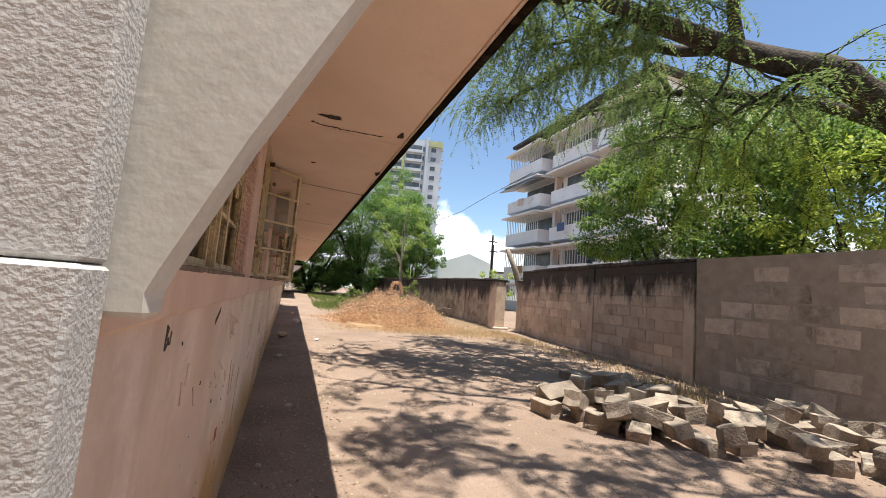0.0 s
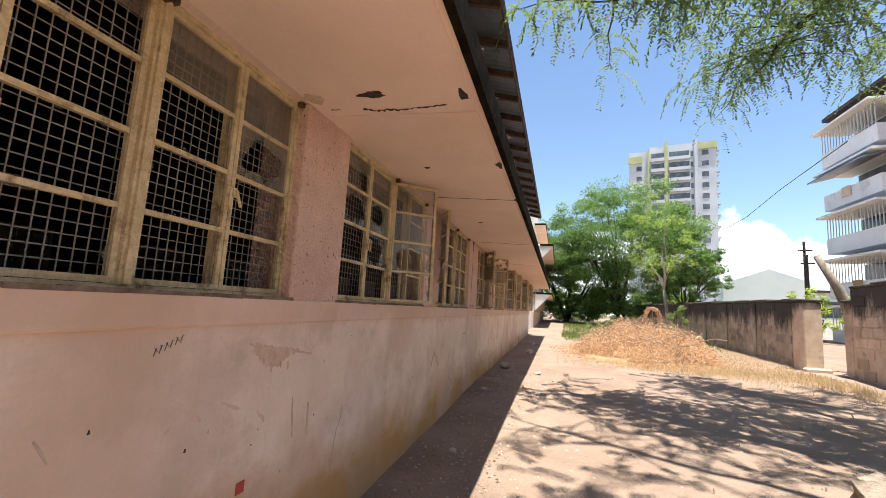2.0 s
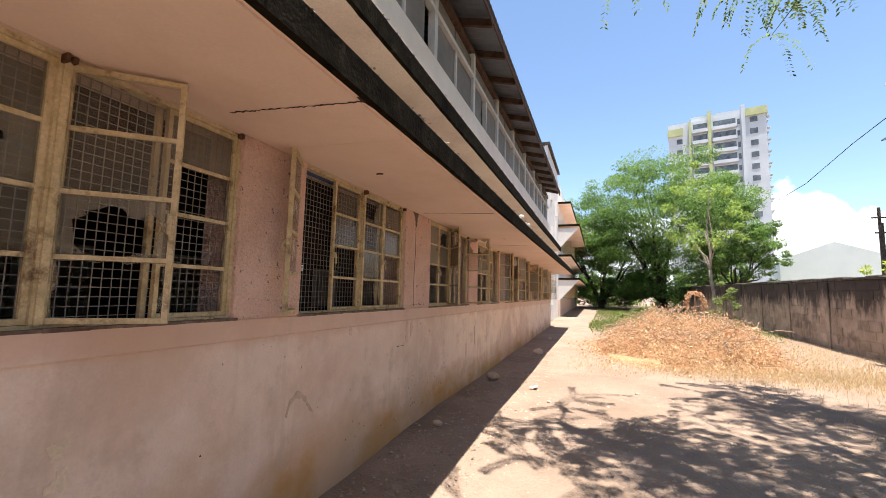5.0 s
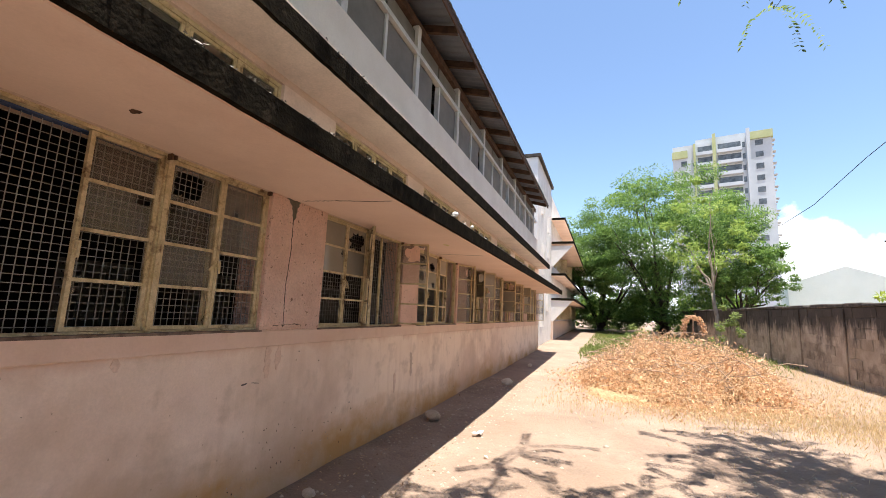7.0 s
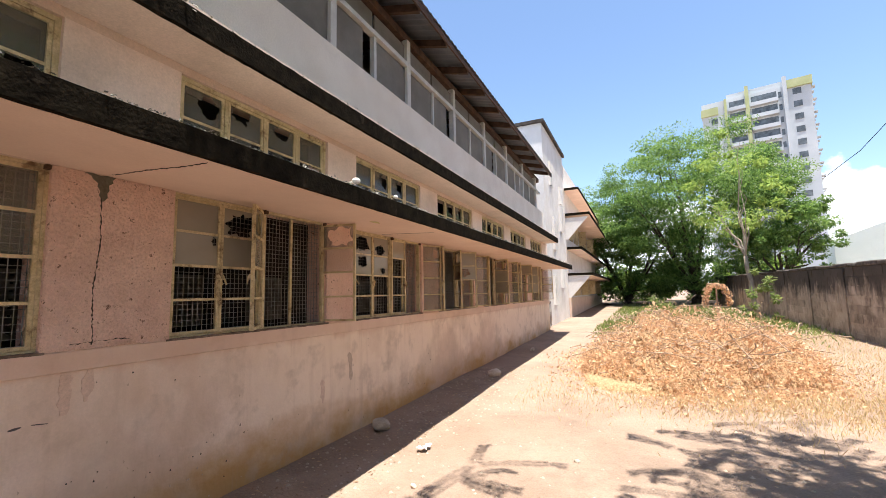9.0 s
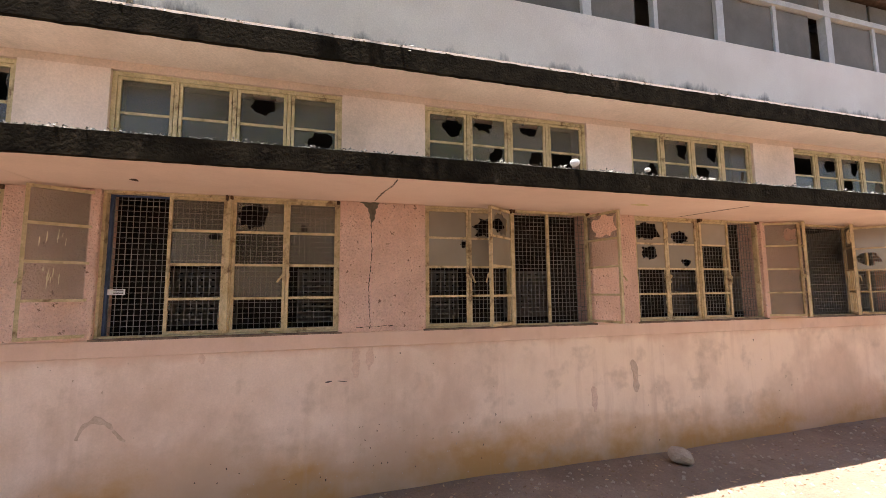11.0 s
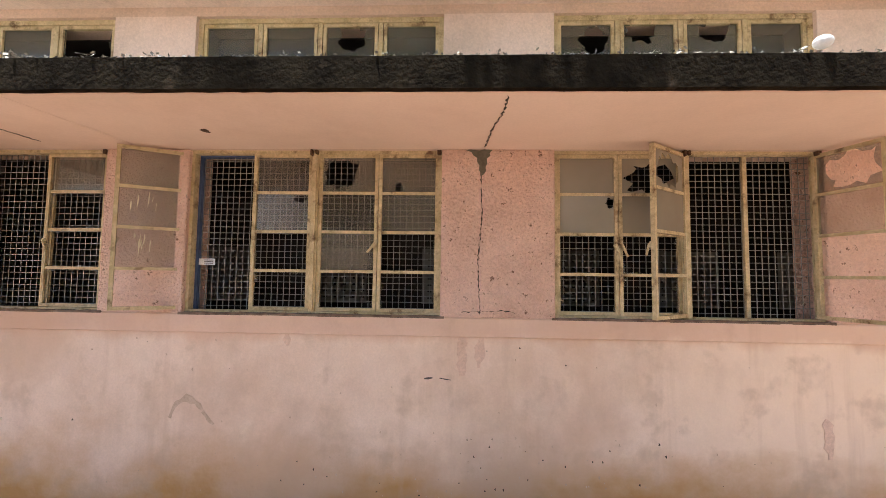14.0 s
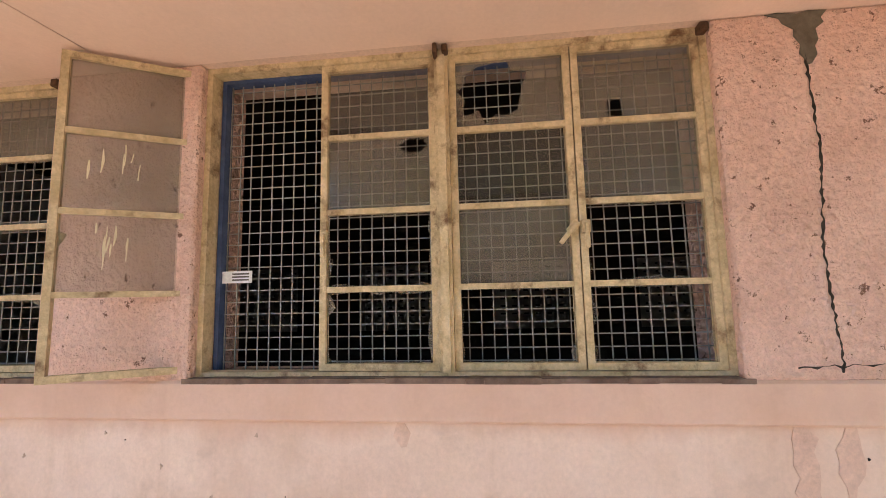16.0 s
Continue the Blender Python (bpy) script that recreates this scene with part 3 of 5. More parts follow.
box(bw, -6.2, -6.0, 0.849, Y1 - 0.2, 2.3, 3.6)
y = 0.849
vents = []
while y < Y1 - 2.5:
    box(bw, -6.2, -6.0, y, y + 1.1, 1.2, 2.3)
    vents.append((y + 1.1, y + 2.3))
    y += 2.3
box(bw, -6.2, -6.0, y, Y1 - 0.2, 1.2, 2.3)
# Added, unseen: keeps the daylight behind the vent blocks dim.
struct("wall_corridor", boxes((-9.2, -9.0, 0.849, 23.0, 0.0, 8.2)), M_ROOMSHADE, "unseen dark wall added to dim the light through the vents", "wall")
back = struct("wall_back", bw, M_ROOMSHADE, "back wall of the classroom with vent blocks", "wall")
for a, b in vents:
    vb = bmesh.new()
    for i in range(9):
        box(vb, -6.16, -6.04, a, b, 1.2 + i * 0.1285, 1.2 + i * 0.1285 + 0.095)
    for i in range(7):
        box(vb, -6.17, -6.03, a + i * 0.19, a + i * 0.19 + 0.10, 1.2, 2.3)
    part("vent_block", vb, M_LOUVRE, back, "grid of cement ventilation blocks")


# ---- steel windows ----
def pane_mesh(w, h, kind, rng):
    """A pane in the y-z plane from 0,0 to w,h: f full, c full and caked with dust, h hole, t shard left at the top, n rim of shards; a tuple names a hole's middle and half sizes as shares of the pane."""
    bm = bmesh.new()
    if kind in ("f", "c"):
        box(bm, -0.0015, 0.0015, 0, w, 0, h)
        return bm
    if kind == "t":
        n = 12
        zs = [h * rng.uniform(0.45, 0.75) if 0 < i < n else h * rng.uniform(0.2, 0.6) for i in range(n + 1)]
        for x in (0.0,):
            top = [bm.verts.new((x, w * i / n, h)) for i in range(n + 1)]
            low = [bm.verts.new((x, w * i / n, zs[i])) for i in range(n + 1)]
            for i in range(n):
                bm.faces.new((low[i], low[i + 1], top[i + 1], top[i]))
    else:
        n = 28
        spec = kind if isinstance(kind, tuple) else None
        if spec:
            cy, cz, rr = w * spec[0], h * spec[1], 0.0
            n = 18
        elif kind == "s":
            cy, cz, rr = w * rng.uniform(0.6, 0.85), h * rng.uniform(0.7, 0.85), min(w, h) * rng.uniform(0.09, 0.15)
            kind = "h"
        elif kind == "h":
            cy, cz, rr = w * rng.uniform(0.35, 0.65), h * rng.uniform(0.35, 0.65), min(w, h) * rng.uniform(0.22, 0.40)
        else:
            cy, cz, rr = w / 2, h / 2, 9.0
        ph = rng.uniform(0, 6)
        inner, outer = [], []
        turns = sorted([math.tau * i / n for i in range(n)] + [math.atan2(cz1 - cz, cy1 - cy) % math.tau for cy1 in (0, w) for cz1 in (0, h)])
        n = len(turns)
        for a in turns:
            dy, dz = math.cos(a), math.sin(a)
            reach = min(((w - cy) / dy if dy > 1e-6 else -cy / dy if dy < -1e-6 else 9), ((h - cz) / dz if dz > 1e-6 else -cz / dz if dz < -1e-6 else 9))
            if spec:
                r = min(rng.uniform(0.72, 1.22) / math.hypot(dy / (w * spec[2]), dz / (h * spec[3])), reach * 0.965)
            elif kind == "h":
                r = min(rr * (1 + 0.35 * math.sin(2 * a + ph) + rng.uniform(-0.25, 0.25)) * 1.15, reach * 0.96)
            else:
                r = reach * (1 - abs(rng.gauss(0, 0.05)) - 0.015)
            inner.append(bm.verts.new((0, cy + dy * r, cz + dz * r)))
            outer.append(bm.verts.new((0, cy + dy * reach, cz + dz * reach)))
        for i in range(n):
            j = (i + 1) % n
            bm.faces.new((inner[i], inner[j], outer[j], outer[i]))
    ext = bmesh.ops.extrude_face_region(bm, geom=list(bm.faces))
    bmesh.ops.translate(bm, verts=[v for v in ext["geom"] if isinstance(v, bmesh.types.BMVert)], vec=(0.003, 0, 0))
    bmesh.ops.recalc_face_normals(bm, faces=bm.faces)
    return bm


SASH = {}


def sash_mesh(w, h, sgn, rows):
    key = (round(w, 3), round(h, 3), sgn, rows)
    if key not in SASH:
        bm = bmesh.new()
        s = 0.021
        def bar(y0, y1, z0, z1, x0=-0.012, x1=0.014):
            a, b = sorted((sgn * y0, sgn * y1))
            box(bm, x0, x1, a, b, z0, z1)
        bar(0, s, 0, h)
        bar(w - s, w, 0, h)
        bar(s, w - s, 0, s)
        bar(s, w - s, h - s, h)
        for i in range(1, rows):
            bar(s, w - s, h * i / rows - 0.009, h * i / rows + 0.009, -0.010, 0.010)
        SASH[key] = mesh_of("sash", bm, M_STEEL)
    return SASH[key]


HANDLE = mesh_of("handle", bevel(boxes((0.014, 0.03, -0.012, 0.012, -0.02, 0.02), (0.03, 0.04, -0.007, 0.007, -0.065, 0.01)), 0.003), M_STEEL)


def add_sash(win, xg, y, z, w, h, sgn, angle, kinds, rng, rows=4, handle=True):
    """A sash hinged at y (sgn 1: its leaf goes towards +y), opened outwards by angle."""
    if angle > 120:
        xg, y = xg + 0.025, y - sgn * 0.03      # extending hinges carry a wide-open leaf clear of its frame
    s = piece("sash", sash_mesh(w, h, sgn, rows), win, pose(xg, y, z, 0, 0, -sgn * angle))
    m = 0.019
    ph = h / rows
    for i, k in enumerate(kinds):
        if k == " ":
            continue
        bm = pane_mesh(w - 2 * m, ph - 0.014, k, rng)
        off = m if sgn > 0 else -(w - m)
        bmesh.ops.translate(bm, verts=bm.verts, vec=(0, off, ph * i + 0.007))
        part("pane", bm, M_CAKEDGLASS if k == "c" or len(k) == 5 else M_GLASS, s)
    if handle:
        piece("handle", HANDLE, s, pose(0, sgn * (w - 0.016), h * 0.42, rng.choice((0, 0, 25, -40))))
    return s


def wire_mesh_data(w, h):
    bm = bmesh.new()
    g, t = 0.0392, 0.0017
    for i in range(1, int(w / g) + 1):
        box(bm, -t, t, i * g - t, i * g + t, 0, h)
    for i in range(1, int(h / g) + 1):
        box(bm, -t - 0.003, t - 0.003, 0, w, i * g - t, i * g + t)
    return bm


def window(i, a, b, angles, kinds, seed, blue=False, xg=XG):
    rng = random.Random(seed)
    win = empty("window_%d" % i, "steel casement window, cream paint flaking, panes broken, wire mesh behind", "window", kind="structure")
    w, h = b - a, HEAD - SILL
    t = 0.019
    bm = boxes((xg - 0.03, xg + 0.022, a, a + t, SILL, HEAD), (xg - 0.03, xg + 0.022, b - t, b, SILL, HEAD), (xg - 0.03, xg + 0.022, a + t, b - t, SILL, SILL + t), (xg - 0.03, xg + 0.022, a + t, b - t, HEAD - t, HEAD))
    mid = (a + b) / 2
    part("window_frame", bm, M_STEEL, win)
    part("mullion", boxes((xg - 0.03, xg + 0.03, mid - 0.022, mid + 0.022, SILL + t, HEAD - t), (xg + 0.03, xg + 0.042, mid - 0.012, mid + 0.012, SILL + t, HEAD - t)), M_STEEL, win)
    hp = boxes((xg + 0.03, xg + 0.07, mid - 0.022, mid - 0.008, HEAD - 0.04, HEAD - 0.004), (xg + 0.03, xg + 0.06, mid + 0.006, mid + 0.024, HEAD - 0.03, HEAD - 0.004), (xg + 0.022, xg + 0.055, b - 0.03, b - 0.004, HEAD - 0.03, HEAD - 0.003))
    part("hinge_bracket", bevel(hp, 0.003), M_RUST, win, "rusty hinge brackets")
    if blue:
        part("inner_frame", boxes((xg - 0.075, xg - 0.033, a + 0.019, a + 0.034, SILL, HEAD), (xg - 0.075, xg - 0.033, a + 0.034, b, HEAD - 0.028, HEAD)), M_BLUE, win, "blue painted inner frame")
    me = mesh_of("wire_mesh", wire_mesh_data(w, h), M_MESH)
    piece("wire_mesh", me, win, pose(xg - 0.06, a, SILL))
    part("mesh_bar", boxes((xg - 0.056, xg - 0.036, a + w * 0.74, a + w * 0.74 + 0.024, SILL, HEAD)), M_STEEL, win)
    lw = (w / 2 - t - 0.024) / 2 - 0.002
    hh = h - 2 * t - 0.004
    zb = SILL + t + 0.002
    add_sash(win, xg, a + t + 0.001, zb, lw, hh, 1, angles[0], kinds[0], rng)
    add_sash(win, xg, mid - 0.023, zb, lw, hh, -1, angles[1], kinds[1], rng)
    add_sash(win, xg, mid + 0.023, zb, lw, hh, 1, angles[2], kinds[2], rng)
    add_sash(win, xg, b - t - 0.001, zb, lw, hh, -1, angles[3], kinds[3], rng)
    return win


# pane codes run from the bottom pane up
window(1, *BAYS[0], (0, 0, 0, 0), ("nnnn", "nnnn", "nnnf", ("n", "n", (0.5, 0.5, 0.40, 0.40), "f")), 11, xg=-0.21)
window(2, *BAYS[1], (0, 0, 48, 0), (("n", "n", (0.5, 0.48, 0.46, 0.40), (0.80, 0.38, 0.20, 0.36)), ("n", (0.42, 0.5, 0.42, 0.46), (0.38, 0.6, 0.34, 0.34), "f"), ("n", (0.5, 0.36, 0.42, 0.44), "f", "f"), "nnnf"), 12)
window(3, *BAYS[2], (149, 0, 0, 0), ((" ", "f", "f", "f"), ("n", "n", (0.85, 0.86, 0.13, 0.10), "f"), ("n", "f", "f", (0.33, 0.52, 0.34, 0.44)), ("n", "n", "f", (0.32, 0.14, 0.07, 0.13))), 13, True)
window(4, *BAYS[3], (0, 0, 142, 104), (("n", "n", (0.93, 0.80, 0.08, 0.15, 1), "c"), ("n", "n", "c", (0.5, 0.42, 0.44, 0.40, 1)), ("n", "n", "c", (0.55, 0.45, 0.42, 0.40, 1)), (" ", " ", "f", (0.42, 0.5, 0.42, 0.42))), 14)
window(5, *BAYS[4], (0, 0, 0, 150), (("n", "n", (0.46, 0.65, 0.30, 0.28, 1), (0.44, 0.5, 0.46, 0.38, 1)), ("n", "n", (0.64, 0.25, 0.17, 0.16, 1), (0.46, 0.28, 0.34, 0.27, 1)), ("n", "n", "n", "c"), ("f", "f", "f", (0.2, 0.5, 0.2, 0.3))), 15)
window(6, *BAYS[5], (138, 40, 60, 146), ("ffff", ("n", "n", "c", (0.5, 0.5, 0.4, 0.4, 1)), ("n", "n", (0.4, 0.5, 0.3, 0.3, 1), "c"), "ffff"), 16)
window(7, *BAYS[6], (138, 20, 100, 120), ("ffff", ("n", "n", (0.5, 0.4, 0.3, 0.3, 1), "c"), "ncch", "ffff"), 17)
window(8, *BAYS[7], (118, 0, 85, 128), ("ffff", "nncc", "nhhc", "nccc"), 18)
window(9, *BAYS[8], (112, 0, 0, 110), ("ffff", "nncc", "nhhc", "ffff"), 19)


def high_window(i, a, b, seed):
    rng = random.Random(seed)
    z0, z1 = 2.803, 3.402
    win = empty("window_high_%d" % i, "high strip window of four broken two-pane lights, cream steel", "window", kind="structure")
    t = 0.03
    part("window_frame", boxes((XG - 0.03, XG + 0.025, a, a + t, z0, z1), (XG - 0.03, XG + 0.025, b - t, b, z0, z1), (XG - 0.03, XG + 0.025, a + t, b - t, z0, z0 + t), (XG - 0.03, XG + 0.025, a + t, b - t, z1 - t, z1)), M_STEEL, win)
    gap = 0.034
    lw = (b - a - 2 * t - 3 * gap) / 4
    hh = (z1 - z0 - 2 * t - 0.004) / 2
    for k in range(4):
        y = a + t + k * (lw + gap)
        if k:
            part("mullion", boxes((XG - 0.03, XG + 0.018, y - gap + 0.003, y - 0.003, z0 + t, z1 - t)), M_STEEL, win)
        s = piece("sash", sash_mesh(lw - 0.004, z1 - z0 - 2 * t - 0.004, 1, 2), win, pose(XG, y + 0.002, z0 + t + 0.002))
        for r in range(2):
            kind = rng.choice(("f", "f", "f", "n", "s", (rng.uniform(0.3, 0.7), rng.uniform(0.4, 0.8), 0.3, 0.34), (0.75, 0.6, 0.22, 0.4)))
            bm = pane_mesh(lw - 0.05, hh - 0.014, kind, rng)
            bmesh.ops.translate(bm, verts=bm.verts, vec=(0, 0.023, hh * r + 0.007))
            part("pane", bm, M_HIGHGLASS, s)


for i, (a, b) in enumerate(BAYS):
    high_window(i + 1, a, b, 40 + i)


# ---- balcony storey ----
struct("balcony_wall", boxes((-1.7, -1.6, 0.849, 20.4, 3.652, 6.2)), M_LOUVRE, "grey inner wall of the balcony", "wall")
scr = empty("balcony_screen", "balcony screen of grey boards between pale posts with a white rail", "screen", kind="structure")
y, k = 1.0, 0
while y < 20.3:
    big = k % 2 == 0
    w = 0.05 if big else 0.025
    part("post", boxes((-0.20, -0.11 if big else -0.13, y - w, y + w, 4.503, 5.52 if big else 5.10)), M_POST, scr)
    if y + 0.85 < 20.4:
        gap = 0.22 if k % 3 == 1 else 0.0
        part("board", boxes((-0.175, -0.155, y + w, y + 0.85 - gap - (0.025 if big else 0.05), 4.503, 5.08)), M_LOUVRE, scr)
        part("board", boxes((-0.18, -0.16, y + w, y + 0.85 - (0.025 if big else 0.05), 5.17, 5.44)), M_LOUVRE, scr)
    y += 0.85
    k += 1
part("rail", boxes((-0.19, -0.105, 0.95, 20.35, 5.10, 5.165)), M_POST, scr, "white painted rail")
part("wall_plate", boxes((-0.24, -0.14, 0.95, 20.35, 5.52, 5.64)), M_TIMBER, scr, "brown timber wall plate")

roof = empty("roof", "corrugated iron roof with brown rafters showing at the eave", "roof", kind="structure")
rb = bmesh.new()
EX, EZ, SL = 0.36, 5.70, 0.26
n = int(20.2 / 0.038)
ra, rc = [], []
for i in range(n + 1):
    yy = 0.75 + 19.45 * i / n
    dz = 0.012 * math.sin(i * math.pi / 2 + 0.4)
    ra.append(rb.verts.new((EX, yy, EZ + dz)))
    rc.append(rb.verts.new((-9.3, yy, EZ + dz + SL * (EX + 9.3))))
for i in range(n):
    rb.faces.new((ra[i], ra[i + 1], rc[i + 1], rc[i]))
part("roof_sheet", rb, M_TIN, roof, "weathered grey corrugated sheets", True)
part("eave_board", boxes((EX - 0.05, EX - 0.025, 0.75, 20.2, EZ - 0.10, EZ - 0.016)), M_TIMBER, roof, "reddish brown eave board")
RAFT = bmesh.new()
rv = [(EX - 0.052, EZ - 0.14), (EX - 0.052, EZ - 0.03), (-2.0, EZ - 0.03 + SL * (EX + 1.95)), (-2.0, EZ - 0.14 + SL * (EX + 1.95))]
v0 = [RAFT.verts.new((x, -0.03, z)) for x, z in rv]
v1 = [RAFT.verts.new((x, 0.03, z)) for x, z in rv]
for k in range(4):
    RAFT.faces.new((v0[k], v0[(k + 1) % 4], v1[(k + 1) % 4], v1[k]))
RAFT.faces.new(v0[::-1])
RAFT.faces.new(v1)
bmesh.ops.recalc_face_normals(RAFT, faces=RAFT.faces)
rme = mesh_of("rafter", RAFT, M_TIMBER)
y = 0.85
while y < 20.1:
    piece("rafter", rme, roof, pose(0, y, 0))
    y += 0.9


# ---- white stair block and the far wing ----
def white_block():
    bm = boxes((-7.0, -0.40, 22.6, 27.6, -0.05, 8.55))
    ob = struct("stair_block", bm, M_WHITE, "white painted three-storey stair block", "building")
    part("roof_edge", boxes((-7.1, -0.28, 22.5, 27.7, 8.55, 8.68)), M_COPING, ob, "dark roof edge")
    for z0, z1, y in ((2.0, 2.7, 25.9), (3.6, 4.9, 24.3), (4.6, 5.7, 26.2), (6.3, 7.2, 24.0), (5.9, 6.6, 26.3), (1.3, 2.4, 23.9)):
        part("window_slit", boxes((-0.41, -0.37, y - 0.22, y + 0.22, z0, z1)), M_WINDOWDARK, ob)
        part("window_surround", boxes((-0.40, -0.30, y - 0.30, y - 0.22, z0 - 0.06, z1 + 0.06), (-0.40, -0.30, y + 0.22, y + 0.30, z0 - 0.06, z1 + 0.06)), M_WHITE, ob)
    cage = empty("window_cage", "rusty steel cage low on the wall by the corner", "cage", kind="")
    cm = bmesh.new()
    for i in range(5):
        box(cm, -0.3, -0.28, 21.5 + i * 0.2, 21.52 + i * 0.2, 0.3, 1.4)
    for z in (0.3, 0.75, 1.38):
        box(cm, -0.305, -0.285, 21.5, 22.32, z, z + 0.03)
    part("grille", cm, M_TIMBER, cage)


white_block()


def far_wing():
    w = tagged(new("far_wing"), "pink and white school wing with dark canopy edges and open windows", "building", kind="structure")
    ya, yb = 27.7, 47.0
    part("wall", boxes((-6.0, -0.40, ya, yb, -0.05, 8.2)), M_WHITE, w)
    part("lower_wall", boxes((-0.398, -0.30, ya, yb, -0.05, 1.45)), M_PINK, w)
    for z, out in ((2.55, 0.75), (3.85, 0.3), (5.55, 0.75), (6.85, 0.3)):
        part("canopy", boxes((-0.39, out, ya, yb, z, z + 0.10)), M_SOFFIT, w)
        part("canopy_edge", boxes((out + 0.002, out + 0.03, ya - 0.02, yb, z - 0.01, z + 0.13), (-0.38, out, ya - 0.03, ya - 0.002, z, z + 0.12)), M_BLACK, w)
    for z in (1.55, 4.45):
        y = ya + 0.6
        k = 0
        while y < yb - 2:
            part("window", boxes((-0.41, -0.385, y, y + 1.6, z, z + 0.95)), M_WINDOWDARK, w)
            for j in range(5):
                part("window_bar", boxes((-0.388, -0.35, y + j * 0.39, y + j * 0.39 + 0.035, z, z + 0.95)), M_STEEL, w)
            if k % 2 == 0:
                part("open_sash", boxes((-0.35, 0.0, y + 0.38, y + 0.41, z, z + 0.95)), M_STEEL, w)
            y += 2.2
            k += 1
    for z in (1.45, 4.35):
        fbm = bmesh.new()
        a = [fbm.verts.new((x, ya + 0.01, zz)) for x, zz in ((-0.398, z), (-0.3, z), (0.7, z + 1.1), (-0.398, z + 1.1))]
        b = [fbm.verts.new((x, ya + 0.12, zz)) for x, zz in ((-0.398, z), (-0.3, z), (0.7, z + 1.1), (-0.398, z + 1.1))]
        for k in range(4):
            fbm.faces.new((a[k], a[(k + 1) % 4], b[(k + 1) % 4], b[k]))
        fbm.faces.new(a[::-1])
        fbm.faces.new(b)
        bmesh.ops.recalc_face_normals(fbm, faces=fbm.faces)
        part("fin", fbm, M_WHITE, w)


far_wing()


# ---- yard walls ----
def block_wall(name, p0, p1, height, bl, bh, thick, m_core, m_block, label, skip=0.0, seed=1, coping=False, recess=0.012, limit=300, rise=0.0, gap=0.018):
    """A wall of blocks from p0 to p1, with real joints on the yard side."""
    rng = random.Random(seed)
    a, b = Vector((*p0, 0)), Vector((*p1, 0))
    d = (b - a)
    L = d.length
    ang = math.degrees(math.atan2(d.y, d.x))
    zb = min(ground_z(p0[1]), ground_z(p1[1])) - 0.1
    root = struct(name, boxes((0, L, -thick / 2, thick / 2, 0, height)), m_core, label, "wall")
    root.matrix_basis = pose(p0[0], p0[1], zb, 0, -math.degrees(math.atan2(rise, L)), ang)
    shapes = []
    for k in range(6):
        bm = boxes((0, bl - gap, -0.03, 0, 0, bh - gap))
        for v in bm.verts:
            v.co += Vector((rng.uniform(-0.02, 0.02), rng.uniform(-0.004, 0.003), rng.uniform(-0.016, 0.016)))
        bevel(bm, 0.007)
        shapes.append(mesh_of("block", bm, m_block))
    halfm = mesh_of("block", bevel(boxes((0, bl / 2 - gap, -0.03, 0, 0, bh - gap)), 0.009), m_block)
    rest = bmesh.new()
    count = 0
    for r in range(int(height / bh)):
        x = 0.0
        first = r % 2 == 1
        while x < L - bl * 0.3:
            use_half = first or x + bl > L
            w = bl / 2 if use_half else bl
            if rng.random() > skip:
                yo = thick / 2 + recess + rng.uniform(-0.004, 0.006)
                if count < limit:
                    piece("block", halfm if use_half else rng.choice(shapes), root, pose(x + gap / 2, yo, r * bh + gap / 2))
                    count += 1
                else:
                    box(rest, x + 0.009, x + w - 0.009, thick / 2 - 0.02, yo, r * bh + 0.009, (r + 1) * bh - 0.009)
            x += w
            first = False
    if len(rest.verts):
        part("blocks", rest, m_block, root)["kind"] = "stuff"
    else:
        rest.free()
    if coping:
        x = 0.0
        while x < L - 0.2:
            w = rng.uniform(0.5, 1.1)
            cbm = boxes((x, min(L, x + w) - 0.01, -thick / 2 - 0.03, thick / 2 + 0.035, height + 0.002 + rng.uniform(0, 0.012), height + 0.07 + rng.uniform(0, 0.05)))
            part("coping", bevel(cbm, 0.02), M_COPING, root)
            x += w
    return root


WNEW = block_wall("wall_block_new", (7.45, -2.0), (7.30, 6.0), 2.52, 0.56, 0.295, 0.16, M_MORTAR, M_BLOCK, "new beige-grey cement block wall, unplastered, mortar smeared", skip=0.22, seed=5, recess=0.007, gap=0.042)
WOLD = block_wall("wall_yard_old", (7.32, 6.02), (8.10, 13.6), 2.35, 0.50, 0.24, 0.18, M_OLDWALL, M_OLDWALL, "old yard wall with worn plaster and black mould", skip=0.16, seed=6, coping=True, recess=0.014)
WFAR = block_wall("wall_yard_far", (7.75, 14.9), (8.2, 44.0), 1.92, 0.50, 0.24, 0.18, M_FARWALL, M_FARWALL, "long old yard wall blackened by mould", skip=0.3, seed=7, coping=True, recess=0.012, rise=0.33)
for x in (0.12, 3.3):
    part("pilaster", bevel(boxes((x - 0.12, x + 0.12, 0.10, 0.125, 0, 2.34)), 0.01), M_OLDWALL, WOLD, "dark mouldy pilaster")
for k in range(11):
    part("pilaster", bevel(boxes((0.4 + k * 2.7, 0.62 + k * 2.7, 0.10, 0.135, 0, 1.9)), 0.01), M_FARWALL, WFAR)
